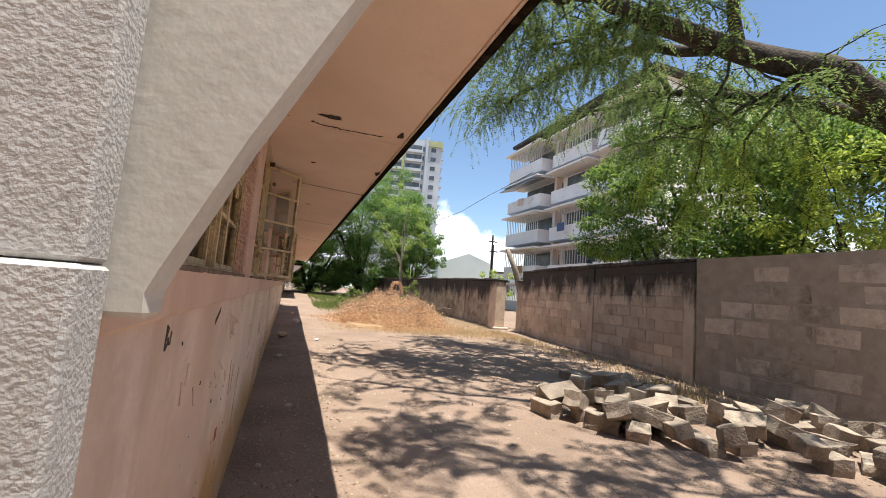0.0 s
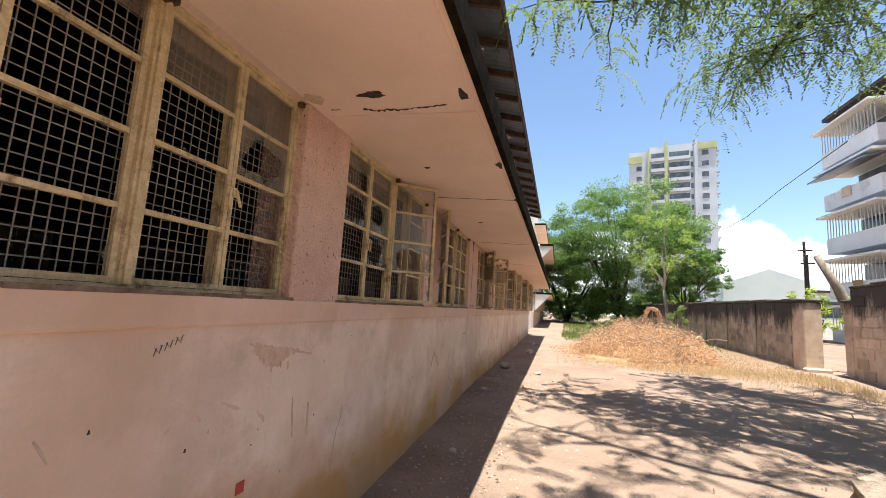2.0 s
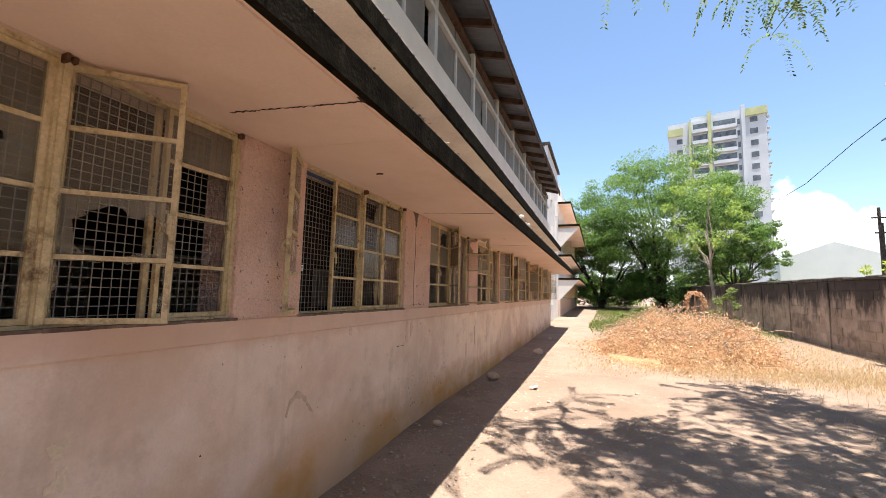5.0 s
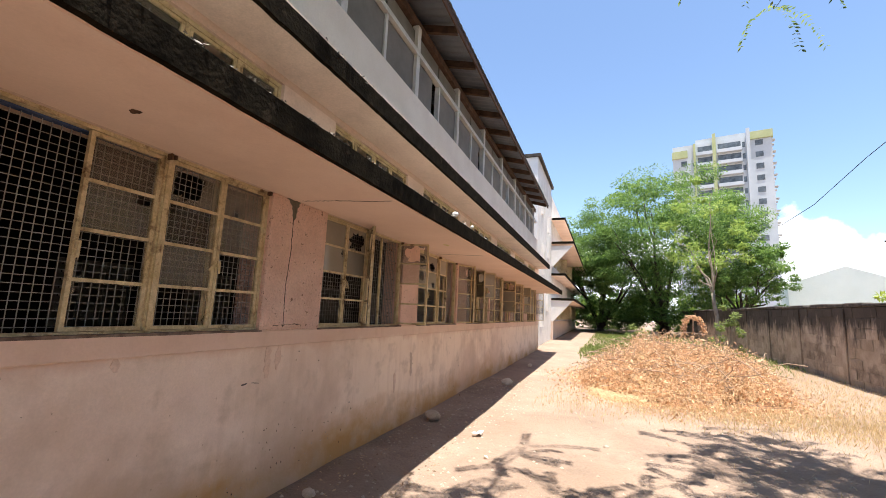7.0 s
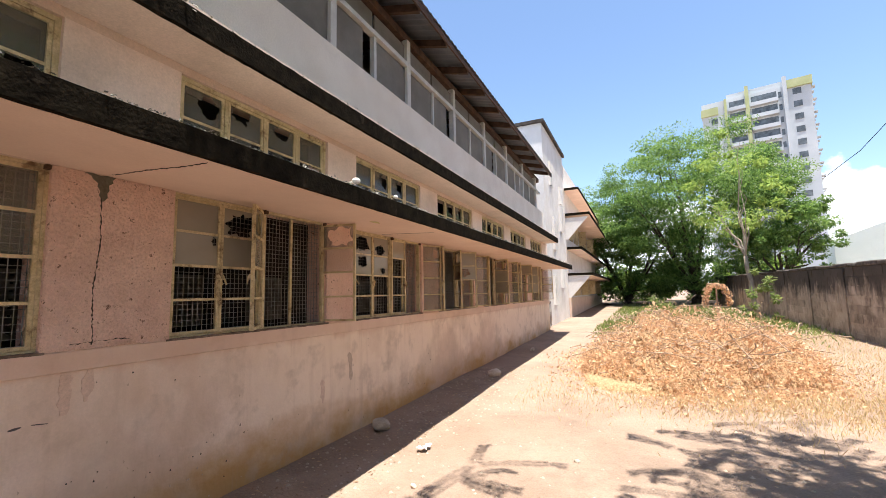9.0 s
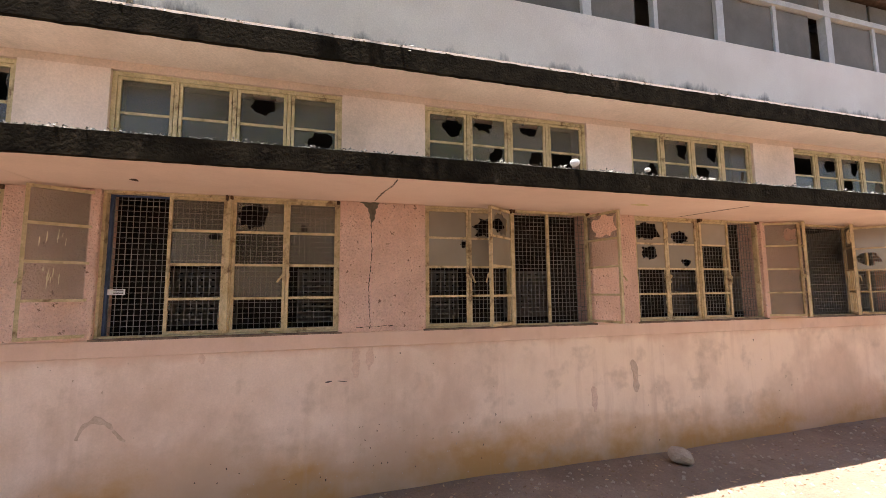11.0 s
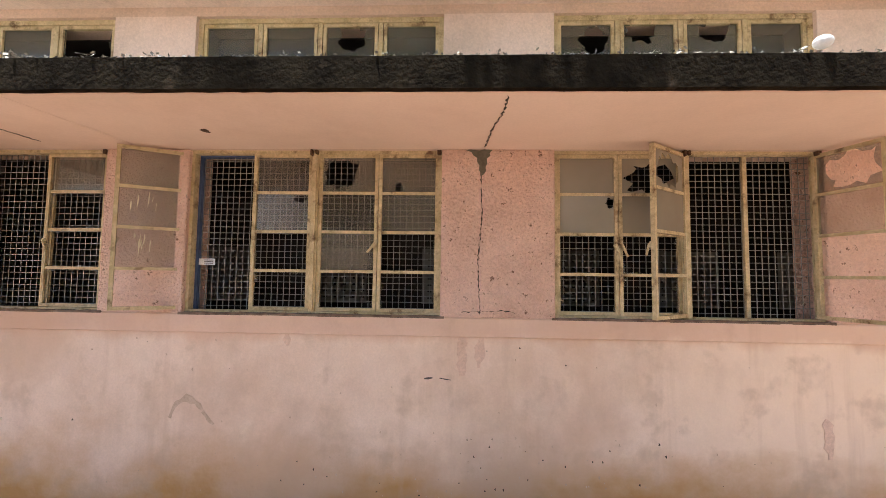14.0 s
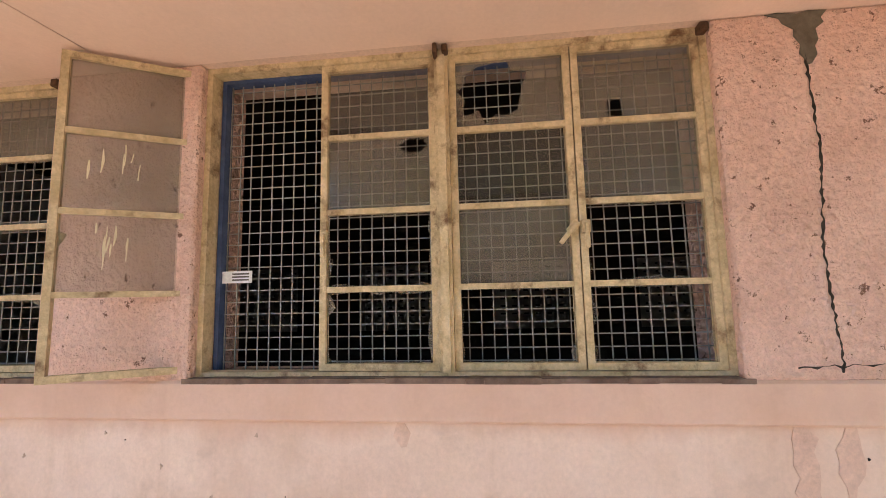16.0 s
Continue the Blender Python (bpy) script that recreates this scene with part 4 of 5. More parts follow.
for i, (px, py, w) in enumerate(((7.55, 14.6, 0.46), (8.16, 13.8, 0.30))):
    g = empty("gate_pillar", "mouldy plastered gate pillar", "pillar", m=pose(px, py, ground_z(py) - 0.05, 0, 0, 8))
    part("shaft", bevel(boxes((-w / 2, w / 2, -w / 2, w / 2, 0, 1.85)), 0.03), M_OLDWALL, g)
    part("cap", bevel(boxes((-w / 2 - 0.03, w / 2 + 0.03, -w / 2 - 0.03, w / 2 + 0.03, 1.852, 1.92)), 0.02), M_COPING, g)
    part("foot", bevel(boxes((-w / 2 - 0.1, w / 2 + 0.1, -w / 2 - 0.14, -w / 2 - 0.003, -0.05, 0.16)), 0.04), M_BLOCK, g)


# ---- rubble of blocks by the wall ----
def rubble():
    rng = random.Random(21)
    shapes = []
    for k in range(9):
        l, w, h = rng.uniform(0.36, 0.56), rng.uniform(0.19, 0.26), rng.uniform(0.13, 0.19)
        if k > 5:
            l *= 0.5
        bm = boxes((-l / 2, l / 2, -w / 2, w / 2, 0, h))
        bmesh.ops.subdivide_edges(bm, edges=list(bm.edges), cuts=1, use_grid_fill=True)
        for v in bm.verts:
            v.co += rand_dir(rng) * 0.009
        for v in rng.sample(list(bm.verts), 3):
            v.co *= rng.uniform(0.80, 0.95)
        bevel(bm, 0.006)
        shapes.append((mesh_of("block", bm, M_RUBBLE), h))
    spots = []
    for _ in range(150):
        t = rng.random() * 1.15
        u = abs(rng.gauss(0, 1.05))
        x = 3.15 + 2.0 * t ** 1.3 + 0.72 * u + rng.gauss(0, 0.09)
        y = 4.75 - 2.2 * t + 0.70 * u + rng.gauss(0, 0.12)
        if x > 6.7:
            continue
        spots.append((x, y))
    placed = []
    for x, y in spots:
        z = ground_z(y) - 0.02
        for px, py, pt in placed:
            if (px - x) ** 2 + (py - y) ** 2 < 0.085:
                z = max(z, pt - 0.02)
        if z > 0.36:
            continue
        me, h = rng.choice(shapes)
        ob = tagged(new("rubble_block", me), "broken grey cement block, dusty, in a heap by the wall", "block", "heap of broken blocks")
        tilt = 0 if z < 0.25 else 8
        ob.matrix_basis = pose(x, y, z, rng.gauss(0, 4 + tilt), rng.gauss(0, 4 + tilt), rng.choice((20, 110, 65)) + rng.gauss(0, 22))
        placed.append((x, y, z + h))


rubble()
STONE = []
rng = random.Random(4)
for k in range(4):
    bm = bmesh.new()
    bmesh.ops.create_icosphere(bm, subdivisions=2, radius=0.5)
    for v in bm.verts:
        v.co *= 1 + 0.35 * noise.noise(v.co * 1.7 + Vector((k * 5, 0, 0)))
        v.co.z *= 0.7
    STONE.append(mesh_of("stone", bm, M_BLOCK))
for x, y, s in ((0.10, 10.1, 0.20), (0.42, 13.15, 0.22), (0.25, 5.0, 0.07), (0.1, 7.6, 0.10), (0.35, 16.3, 0.12), (1.1, 9.0, 0.05), (2.2, 9.9, 0.06), (0.05, 3.6, 0.05)):
    ob = tagged(new("stone", STONE[int(x * 37) % 4]), "rough grey-brown stone on the sandy ground", "stone", "stones along the wall")
    ob.matrix_basis = pose(x, y, ground_z(y) + s * 0.22, 10, 20, x * 700) @ Matrix.Scale(s, 4)
# pebbles and litter
L = Leaves()
bmv, bmf = [], []
for _ in range(1500):
    y = rng.uniform(1.5, 14)
    x = rng.uniform(-0.08, 4.5) if rng.random() < 0.6 else rng.uniform(-0.08, 1.0)
    s = rng.uniform(0.006, 0.022)
    z = ground_z(y) + 0.030 * noise.noise(Vector((x * 0.5, y * 0.5, 1.3))) + 0.014 * noise.noise(Vector((x * 2.1, y * 2.1, 4.2)))
    k = len(bmv)
    bmv += [(x - s, y, z), (x, y - s * 0.8, z), (x + s, y, z), (x, y + s, z), (x, y, z + s * 0.8)]
    bmf += [(k, k + 1, k + 4), (k + 1, k + 2, k + 4), (k + 2, k + 3, k + 4), (k + 3, k, k + 4)]
me = bpy.data.meshes.new("pebbles")
me.from_pydata(bmv, [], bmf)
me.materials.append(M_BLOCK)
tagged(new("pebbles", me), "small pebbles and grit scattered on the sand", "pebbles", kind="stuff")


# ---- heap of dry branches ----
M_HEAPCORE = mat("dry_litter", (0.30, 0.18, 0.09), (0.56, 0.39, 0.23), 26.0, 0.95, 1.0, 60, depth=0.03)


def dry_heap():
    rng = random.Random(31)
    heap = empty("brush_heap", "heap of cut branches with dry orange-brown leaves", "brush heap")
    cx, cy, rx, ry, top = 3.5, 15.0, 1.95, 2.5, 0.72
    def surf(x, y):
        u, v = (x - cx) / rx, (y - cy) / ry
        e = 1 + 0.45 * noise.noise(Vector((math.atan2(v, u) * 1.2, 3.1, 0.7)))
        u, v = u * e, v * e
        q = max(0.0, 1 - u * u - v * v)
        return ground_z(y) + top * q ** 0.75 * max(0.12, 0.85 + 0.8 * noise.noise(Vector((x * 0.8, y * 0.8, 2))) + 0.5 * noise.noise(Vector((x * 2.3, y * 2.3, 5))))
    L = Leaves()
    n = 0
    while n < 58000:
        u, v = rng.uniform(-1, 1), rng.uniform(-1, 1)
        if u * u + v * v > 1:
            continue
        x, y = cx + u * rx, cy + v * ry
        z = surf(x, y) - rng.random() * 0.16 + rng.random() ** 3 * 0.35
        if surf(x, y) < ground_z(y) + 0.03 and rng.random() < 0.75:
            n += 1
            continue
        z = max(z, ground_z(y) + 0.01)
        s = rng.uniform(0.018, 0.065) if rng.random() < 0.93 else rng.uniform(0.06, 0.12)
        L.leaf(Vector((x, y, z)), (rand_dir(rng) + Vector((0, 0, 0.4))).normalized(), rand_dir(rng), s, s * rng.uniform(0.18, 0.5))
        n += 1
    # loose leaves blown round the heap
    for _ in range(9000):
        a, r = rng.uniform(0, math.tau), 0.85 + abs(rng.gauss(0, 0.22))
        x, y = cx + rx * r * math.cos(a), cy + ry * r * math.sin(a)
        s = rng.uniform(0.02, 0.08)
        L.leaf(Vector((x, y, ground_z(y) + 0.012 + rng.random() * 0.03)), (rand_dir(rng) + Vector((0, 0, 0.1))).normalized(), rand_dir(rng), s, s * rng.uniform(0.2, 0.5))
    # the withered shoot behind, curled over like an arch
    for _ in range(900):
        a = rng.uniform(-0.35, math.pi + 0.35)
        p = Vector((4.45 + 0.24 * math.cos(a), 18.0, 1.50 + 0.36 * math.sin(a))) + rand_dir(rng) * 0.06
        if rng.random() < 0.25:
            p = Vector((4.45, 18.0, 0.4 + rng.random() * 1.0)) + rand_dir(rng) * 0.09
        s = rng.uniform(0.03, 0.075)
        L.leaf(p, (rand_dir(rng) + Vector((0, 0, -0.4))).normalized(), rand_dir(rng), s, s * 0.5)
    L.make("dry_leaves", M_DRY, heap)["kind"] = "stuff"
    bm = bmesh.new()
    for _ in range(260):
        a = rng.uniform(0, math.tau)
        r = math.sqrt(rng.random())
        x, y = cx + rx * 0.95 * r * math.cos(a), cy + ry * 0.95 * r * math.sin(a)
        d = rand_dir(rng)
        d.z = abs(d.z) * 0.6
        ln = rng.uniform(0.4, 1.3)
        p = Vector((x, y, surf(x, y) + 0.0))
        tube(bm, wander(p - d * ln / 2, p + d * ln / 2, 4, 0.05, rng), [0.008, 0.007, 0.006, 0.004, 0.002], 4)
    for _ in range(90):
        a, r = rng.uniform(0, math.tau), math.sqrt(rng.random()) * 0.8
        p = Vector((cx + rx * r * math.cos(a), cy + ry * r * math.sin(a), 0))
        p.z = surf(p.x, p.y) + 0.06
        d = Vector((rng.gauss(0, 1), rng.gauss(0, 1), rng.gauss(0, 0.25))).normalized() * rng.uniform(0.4, 0.9)
        tube(bm, wander(p - d, p + d, 6, 0.10, rng, 0.10), [0.009, 0.009, 0.008, 0.007, 0.006, 0.004, 0.002], 5)
    tube(bm, [Vector((4.45, 18.0, 0.28)), Vector((4.43, 18.0, 0.8)), Vector((4.45, 18.0, 1.86))], [0.03, 0.024, 0.018], 5)
    for side in (-1, 1):
        tube(bm, [Vector((4.45 + side * 0.24 * math.sin(q), 18.0, 1.50 + 0.36 * math.cos(q))) for q in (0.0, 0.5, 1.0, 1.5, 2.0)], [0.016, 0.014, 0.012, 0.009, 0.004], 5)
    part("twig_tangle", bm, M_TWIG, heap, "tangle of grey-brown twigs")
    base = bmesh.new()
    bmesh.ops.create_grid(base, x_segments=30, y_segments=30, size=1)
    for v in base.verts:
        x, y = cx + v.co.x * rx, cy + v.co.y * ry
        v.co = Vector((x, y, surf(x, y) - (0.10 if surf(x, y) > ground_z(y) + 0.12 else 0.25)))
    part("core", base, M_HEAPCORE, heap, "packed dead branches", True)


dry_heap()


# ---- grass and weeds ----
def grass(name, n, spots, hgt, material, label, seed, wid=0.012):
    rng = random.Random(seed)
    L = Leaves()
    for _ in range(n):
        cx, cy, rx, ry = rng.choice(spots)
        x, y = rng.gauss(cx, rx / 2), rng.gauss(cy, ry / 2)
        if x < 0.9 + 0.02 * y or (x > 7.2 and y < 15):
            continue
        L.leaf(Vector((x, y, ground_z(y) - 0.01)), (Vector((0, 0, 1)) + rand_dir(rng) * 0.6).normalized(), rand_dir(rng), hgt * rng.uniform(0.5, 1.4), wid * rng.uniform(0.7, 1.5))
    ob = L.make(name, material, None)
    return tagged(ob, label, "grass", kind="stuff")


grass("straw_grass", 30000, [(6.3, 13.5, 1.8, 3.5), (5.6, 17.5, 3.0, 4.5), (3.9, 12.4, 3.2, 1.1), (6.6, 20, 1.5, 6), (5.2, 12.6, 2.6, 1.2)], 0.075, M_STRAW, "dry straw-coloured grass at the foot of the heap", 51, 0.006)
grass("green_weeds", 17000, [(2.2, 22.5, 1.2, 3), (4.0, 25, 2.5, 4), (2.6, 33, 2.5, 8), (6.4, 24, 2, 4), (5.4, 30, 3, 5), (4.2, 36, 4, 6)], 0.15, M_WEED, "low green weeds in the yard", 52, 0.028)
grass("wall_weeds", 2600, [(6.6, 9.0, 0.8, 3.5), (6.2, 5.6, 0.9, 1.2), (6.7, 12, .5, 2)], 0.12, M_STRAW, "sparse dry weeds along the wall", 53)


# ---- leaf litter ----
L = Leaves()
rng = random.Random(57)
for _ in range(7000):
    if rng.random() < 0.65:
        x, y = rng.gauss(5.4, 1.1), rng.gauss(6.0, 2.8)
    else:
        x, y = rng.uniform(-0.1, 0.75), rng.uniform(1.2, 14)
    if x < -0.12 or x > 7.2 or y < 1.0:
        continue
    z = ground_z(y) + 0.030 * noise.noise(Vector((x * 0.5, y * 0.5, 1.3))) + 0.014 * noise.noise(Vector((x * 2.1, y * 2.1, 4.2))) + 0.004
    s = rng.uniform(0.012, 0.05)
    L.leaf(Vector((x, y, z)), (rand_dir(rng) * Vector((1, 1, 0.25))).normalized(), (Vector((0, 0, 1)) + rand_dir(rng) * 0.4).normalized(), s, s * rng.uniform(0.2, 0.6))
tagged(L.make("leaf_litter", M_LITTER, None), "dry brown leaf litter and bits of straw on the sand", "litter", kind="stuff")


# ---- trees ----
def crown_tree(name, base, height, spread, n_limb, n_clump, per, leaf, material, bark, label, seed, crown_lo=0.3, trunk_r=0.3, squash=1.0, lean=(0, 0), wide=0.5):
    rng = random.Random(seed)
    t = empty(name, label, "tree")
    b = Vector(base)
    bm = bmesh.new()
    fork = b + Vector((lean[0] * 0.5, lean[1] * 0.5, height * crown_lo))
    tube(bm, wander(b, fork, 5, 0.08, rng), [trunk_r * 1.25, trunk_r, trunk_r * 0.92, trunk_r * 0.88, trunk_r * 0.82, trunk_r * 0.75], 10)
    part("trunk", bm, bark, t, "", True)
    lm = bmesh.new()
    L = Leaves()
    cc = b + Vector((lean[0], lean[1], height * (crown_lo + (1 - crown_lo) * 0.5)))
    ends = []
    for _ in range(n_limb):
        d = rand_dir(rng)
        e = cc + Vector((d.x * spread * 0.75, d.y * spread * 0.75, d.z * height * (1 - crown_lo) * 0.42))
        r0 = trunk_r * rng.uniform(0.25, 0.5)
        tube(lm, wander(fork, e, 5, 0.25, rng, 0.3), [r0, r0 * 0.8, r0 * 0.6, r0 * 0.45, r0 * 0.3, r0 * 0.12], 6)
        ends.append(e)
    part("limb", lm, bark, t)
    for i in range(n_clump):
        d = rand_dir(rng)
        k = rng.random() ** 0.25
        c = cc + Vector((d.x * spread * k, d.y * spread * k, d.z * height * (1 - crown_lo) * 0.5 * k * squash))
        c += Vector((0, 0, 0.12 * height * noise.noise(c * 0.35)))
        if c.z < b.z + 0.06 * height:
            continue
        if noise.noise(c * (2.6 / spread) + Vector((seed, 0, 0))) < -0.27:
            continue
        clump(L, c, spread * rng.uniform(0.085, 0.20), per, leaf, rng, 0.55)
    L.make("crown", material, t)["kind"] = ""
    return t


crown_tree("shade_tree", (6.6, 42.0, 0.5), 13.2, 6.6, 14, 560, 250, 0.165, M_LEAF, M_BARK, "broad green shade tree with a dense rounded crown", 61, 0.06, 0.45)
crown_tree("shade_tree", (1.9, 43.0, 0.5), 10.0, 4.8, 12, 340, 230, 0.165, M_LEAF, M_BARK, "green shade tree with low hanging branches", 62, 0.04, 0.35)
crown_tree("shade_tree", (10.9, 39.0, 0.4), 8.0, 3.2, 12, 150, 220, 0.165, M_LEAF, M_BARK, "green tree leaning over the yard wall", 70, 0.2, 0.3)
crown_tree("young_tree", (7.2, 27.6, 0.4), 8.2, 1.9, 9, 50, 80, 0.15, M_YOUNGLEAF, M_PALEBARK, "slender young tree with a pale trunk and light green leaves", 63, 0.33, 0.10, 1.0, (-0.5, 0))
for hx, hy, hs in ((-2.0, 53, 1), (3.0, 52, 2), (8.0, 51, 3), (13.0, 52, 4)):
    crown_tree("hedge", (hx, hy, 0.3), 4.2, 3.2, 8, 70, 60, 0.40, M_LEAFDARK, M_BARK, "dark hedge at the end of the yard", 80 + hs, 0.05, 0.12)
crown_tree("dense_tree", (13.5, 11.5, 0.2), 8.6, 3.7, 12, 380, 190, 0.14, M_LEAFDARK, M_BARK, "dense dark green tree behind the yard wall", 64, 0.12, 0.35)
crown_tree("dense_tree", (12.6, 6.2, 0.2), 7.5, 3.8, 12, 340, 180, 0.135, M_LEAFDARK, M_BARK, "dense dark green tree behind the block wall", 65, 0.12, 0.3)
crown_tree("lime_shrub", (9.6, 4.6, 0.2), 5.0, 1.9, 8, 50, 110, 0.105, M_LEAFLIME, M_BARK, "light green shrub behind the block wall", 66, 0.2, 0.1)
crown_tree("roadside_bush", (16.8, 33.0, 0.2), 3.6, 1.9, 6, 40, 50, 0.22, M_LEAFLIME, M_BARK, "light green bush by the pale house", 67, 0.15, 0.1)
crown_tree("weed_shrub", (3.1, 22.0, 0.28), 1.2, 0.7, 5, 16, 34, 0.13, M_WEED, M_TWIG, "leafy green weed shrub in the yard", 68, 0.1, 0.02)
crown_tree("weed_shrub", (6.05, 21.6, 0.28), 2.0, 0.55, 5, 20, 44, 0.12, M_WEED, M_TWIG, "leafy green weed shrub by the yard wall", 69, 0.1, 0.02)


def overhead_tree():
    """The big feathery tree whose limbs reach over the yard."""
    rng = random.Random(71)
    t = empty("feathery_tree", "old tree with dark limbs over the yard and drooping feathery twigs", "tree")
    tr = bmesh.new()
    tube(tr, [Vector(p) for p in ((9.6, 2.6, 0.1), (9.5, 2.7, 1.8), (9.1, 3.0, 3.4), (8.6, 3.25, 4.1), (7.8, 3.5, 4.62))], [0.42, 0.34, 0.31, 0.29, 0.27], 12)
    part("trunk", tr, M_BARK, t, "", True)
    lm = bmesh.new()
    paths = [
        ([(7.85, 3.48, 4.58), (7.3, 3.98, 5.3), (6.62, 4.79, 5.83), (5.43, 5.4, 6.34), (4.4, 5.6, 6.65), (3.4, 6.2, 6.7), (2.6, 6.9, 6.6), (1.9, 7.5, 6.4)], 0.235),
        ([(6.62, 4.79, 5.83), (6.0, 6.4, 6.6), (5.4, 8.0, 6.8), (5.0, 9.0, 6.6), (4.8, 9.5, 6.3)], 0.11),
        ([(8.6, 3.3, 4.3), (8.3, 5.2, 5.6), (8.0, 7.4, 6.6), (7.0, 9.6, 6.7)], 0.13),
        ([(5.4, 5.2, 6.5), (4.9, 6.4, 6.6), (4.3, 7.4, 6.6)], 0.08),
        ([(8.6, 3.25, 4.1), (7.7, 1.7, 6.2), (5.6, 1.4, 7.7), (3.9, 1.8, 8.2), (2.6, 2.5, 8.4), (1.6, 3.2, 8.3)], 0.055),
        ([(7.2, 4.1, 5.3), (6.9, 5.2, 4.9), (6.3, 6.2, 4.7)], 0.05),
        ([(9.1, 3.0, 3.4), (9.6, 4.6, 4.6), (10.2, 6.6, 5.6)], 0.12),
        ([(6.62, 4.79, 5.83), (5.4, 4.2, 7.4), (4.2, 4.2, 8.2), (3.0, 4.6, 8.5), (1.8, 5.2, 8.4)], 0.10),
        ([(5.4, 4.2, 7.4), (5.0, 5.8, 8.2), (4.6, 7.4, 8.6), (4.2, 8.6, 8.4)], 0.09),
        ([(8.0, 7.4, 6.6), (7.0, 7.6, 7.8), (6.0, 8.4, 8.4)], 0.08),
    ]
    L = Leaves()
    tw = bmesh.new()
    for pts, r in paths:
        pts = [Vector(p) for p in pts]
        fine = []
        for a, b in zip(pts, pts[1:]):
            fine += wander(a, b, 4, 0.06, rng)[:-1]
        fine.append(pts[-1])
        tube(lm, fine, [r * (1 - 0.75 * i / (len(fine) - 1)) for i in range(len(fine))], 8)
        for i, p in enumerate(fine):
            k = i / len(fine)
            if (k < 0.18 and r > 0.1) or (k < 0.52 and r > 0.2):
                continue
            for _ in range(2 if (k < 0.6 and r > 0.2) or p.z > 7.2 else 3):
                d = rand_dir(rng)
                d.z = abs(d.z) * 0.4 - 0.12
                ln = rng.uniform(0.7, 1.7)
                e = p + d.normalized() * ln + Vector((0, 0, -0.15 if p.z > 7.2 else -0.35))
                path = wander(p, e, 4, 0.06, rng, 0.08)
                tube(tw, path, [0.02, 0.016, 0.012, 0.008, 0.004], 4)
                for q in path[1:]:
                    for _ in range(3 if p.y < 3.4 and p.z > 6.0 else 1 if p.z > 7.2 else 3 if p.y > 6.3 else 2):
                        dd = rand_dir(rng)
                        dd.z = dd.z * 0.4 - 0.15
                        sprig(L, q, dd, rng.uniform(0.5, 1.05), 17, 0.072, rng, 1.9)
    part("limb", lm, M_BARK, t, "thick dark limbs", True)
    part("twig_spray", tw, M_BARK, t, "thin drooping twigs")
    L.make("crown", M_FEATHER, t)
    H = Leaves()
    for pts in (((6.5, 4.7, 6.0), (6.6, 5.3, 4.9), (6.6, 5.5, 4.0), (6.55, 5.5, 3.3)), ((8.3, 5.2, 5.6), (7.9, 4.6, 4.6), (7.7, 4.2, 3.8), (7.6, 4.0, 3.2)), ((8.6, 3.3, 4.3), (8.2, 3.3, 3.9), (8.0, 3.4, 3.2)), ((7.2, 4.1, 5.3), (6.9, 4.9, 4.4), (7.0, 5.0, 3.6)), ((8.0, 7.4, 6.6), (7.6, 7.4, 5.2), (7.4, 7.3, 4.2))):
        fine = []
        for a, c in zip(pts, pts[1:]):
            fine += wander(a, c, 4, 0.05, rng)[:-1]
        fine.append(Vector(pts[-1]))
        hb = bmesh.new()
        tube(hb, fine, [0.03 * (1 - 0.8 * i / (len(fine) - 1)) for i in range(len(fine))], 5)
        part("hanging_branch", hb, M_BARK, t)
        for q in fine[3:]:
            for _ in range(7):
                dd = rand_dir(rng)
                dd.z = dd.z * 0.3 - 0.25
                sprig(H, q, dd, rng.uniform(0.4, 0.8), 14, 0.065, rng, 2.2)
    # Same tree as the crown; sunlight on these sprays is put into lime leaves.
    H.make("hanging_leaves", M_LEAFLIME, t, "hanging sprays, their sunlit look put into a yellow-green colour")


overhead_tree()


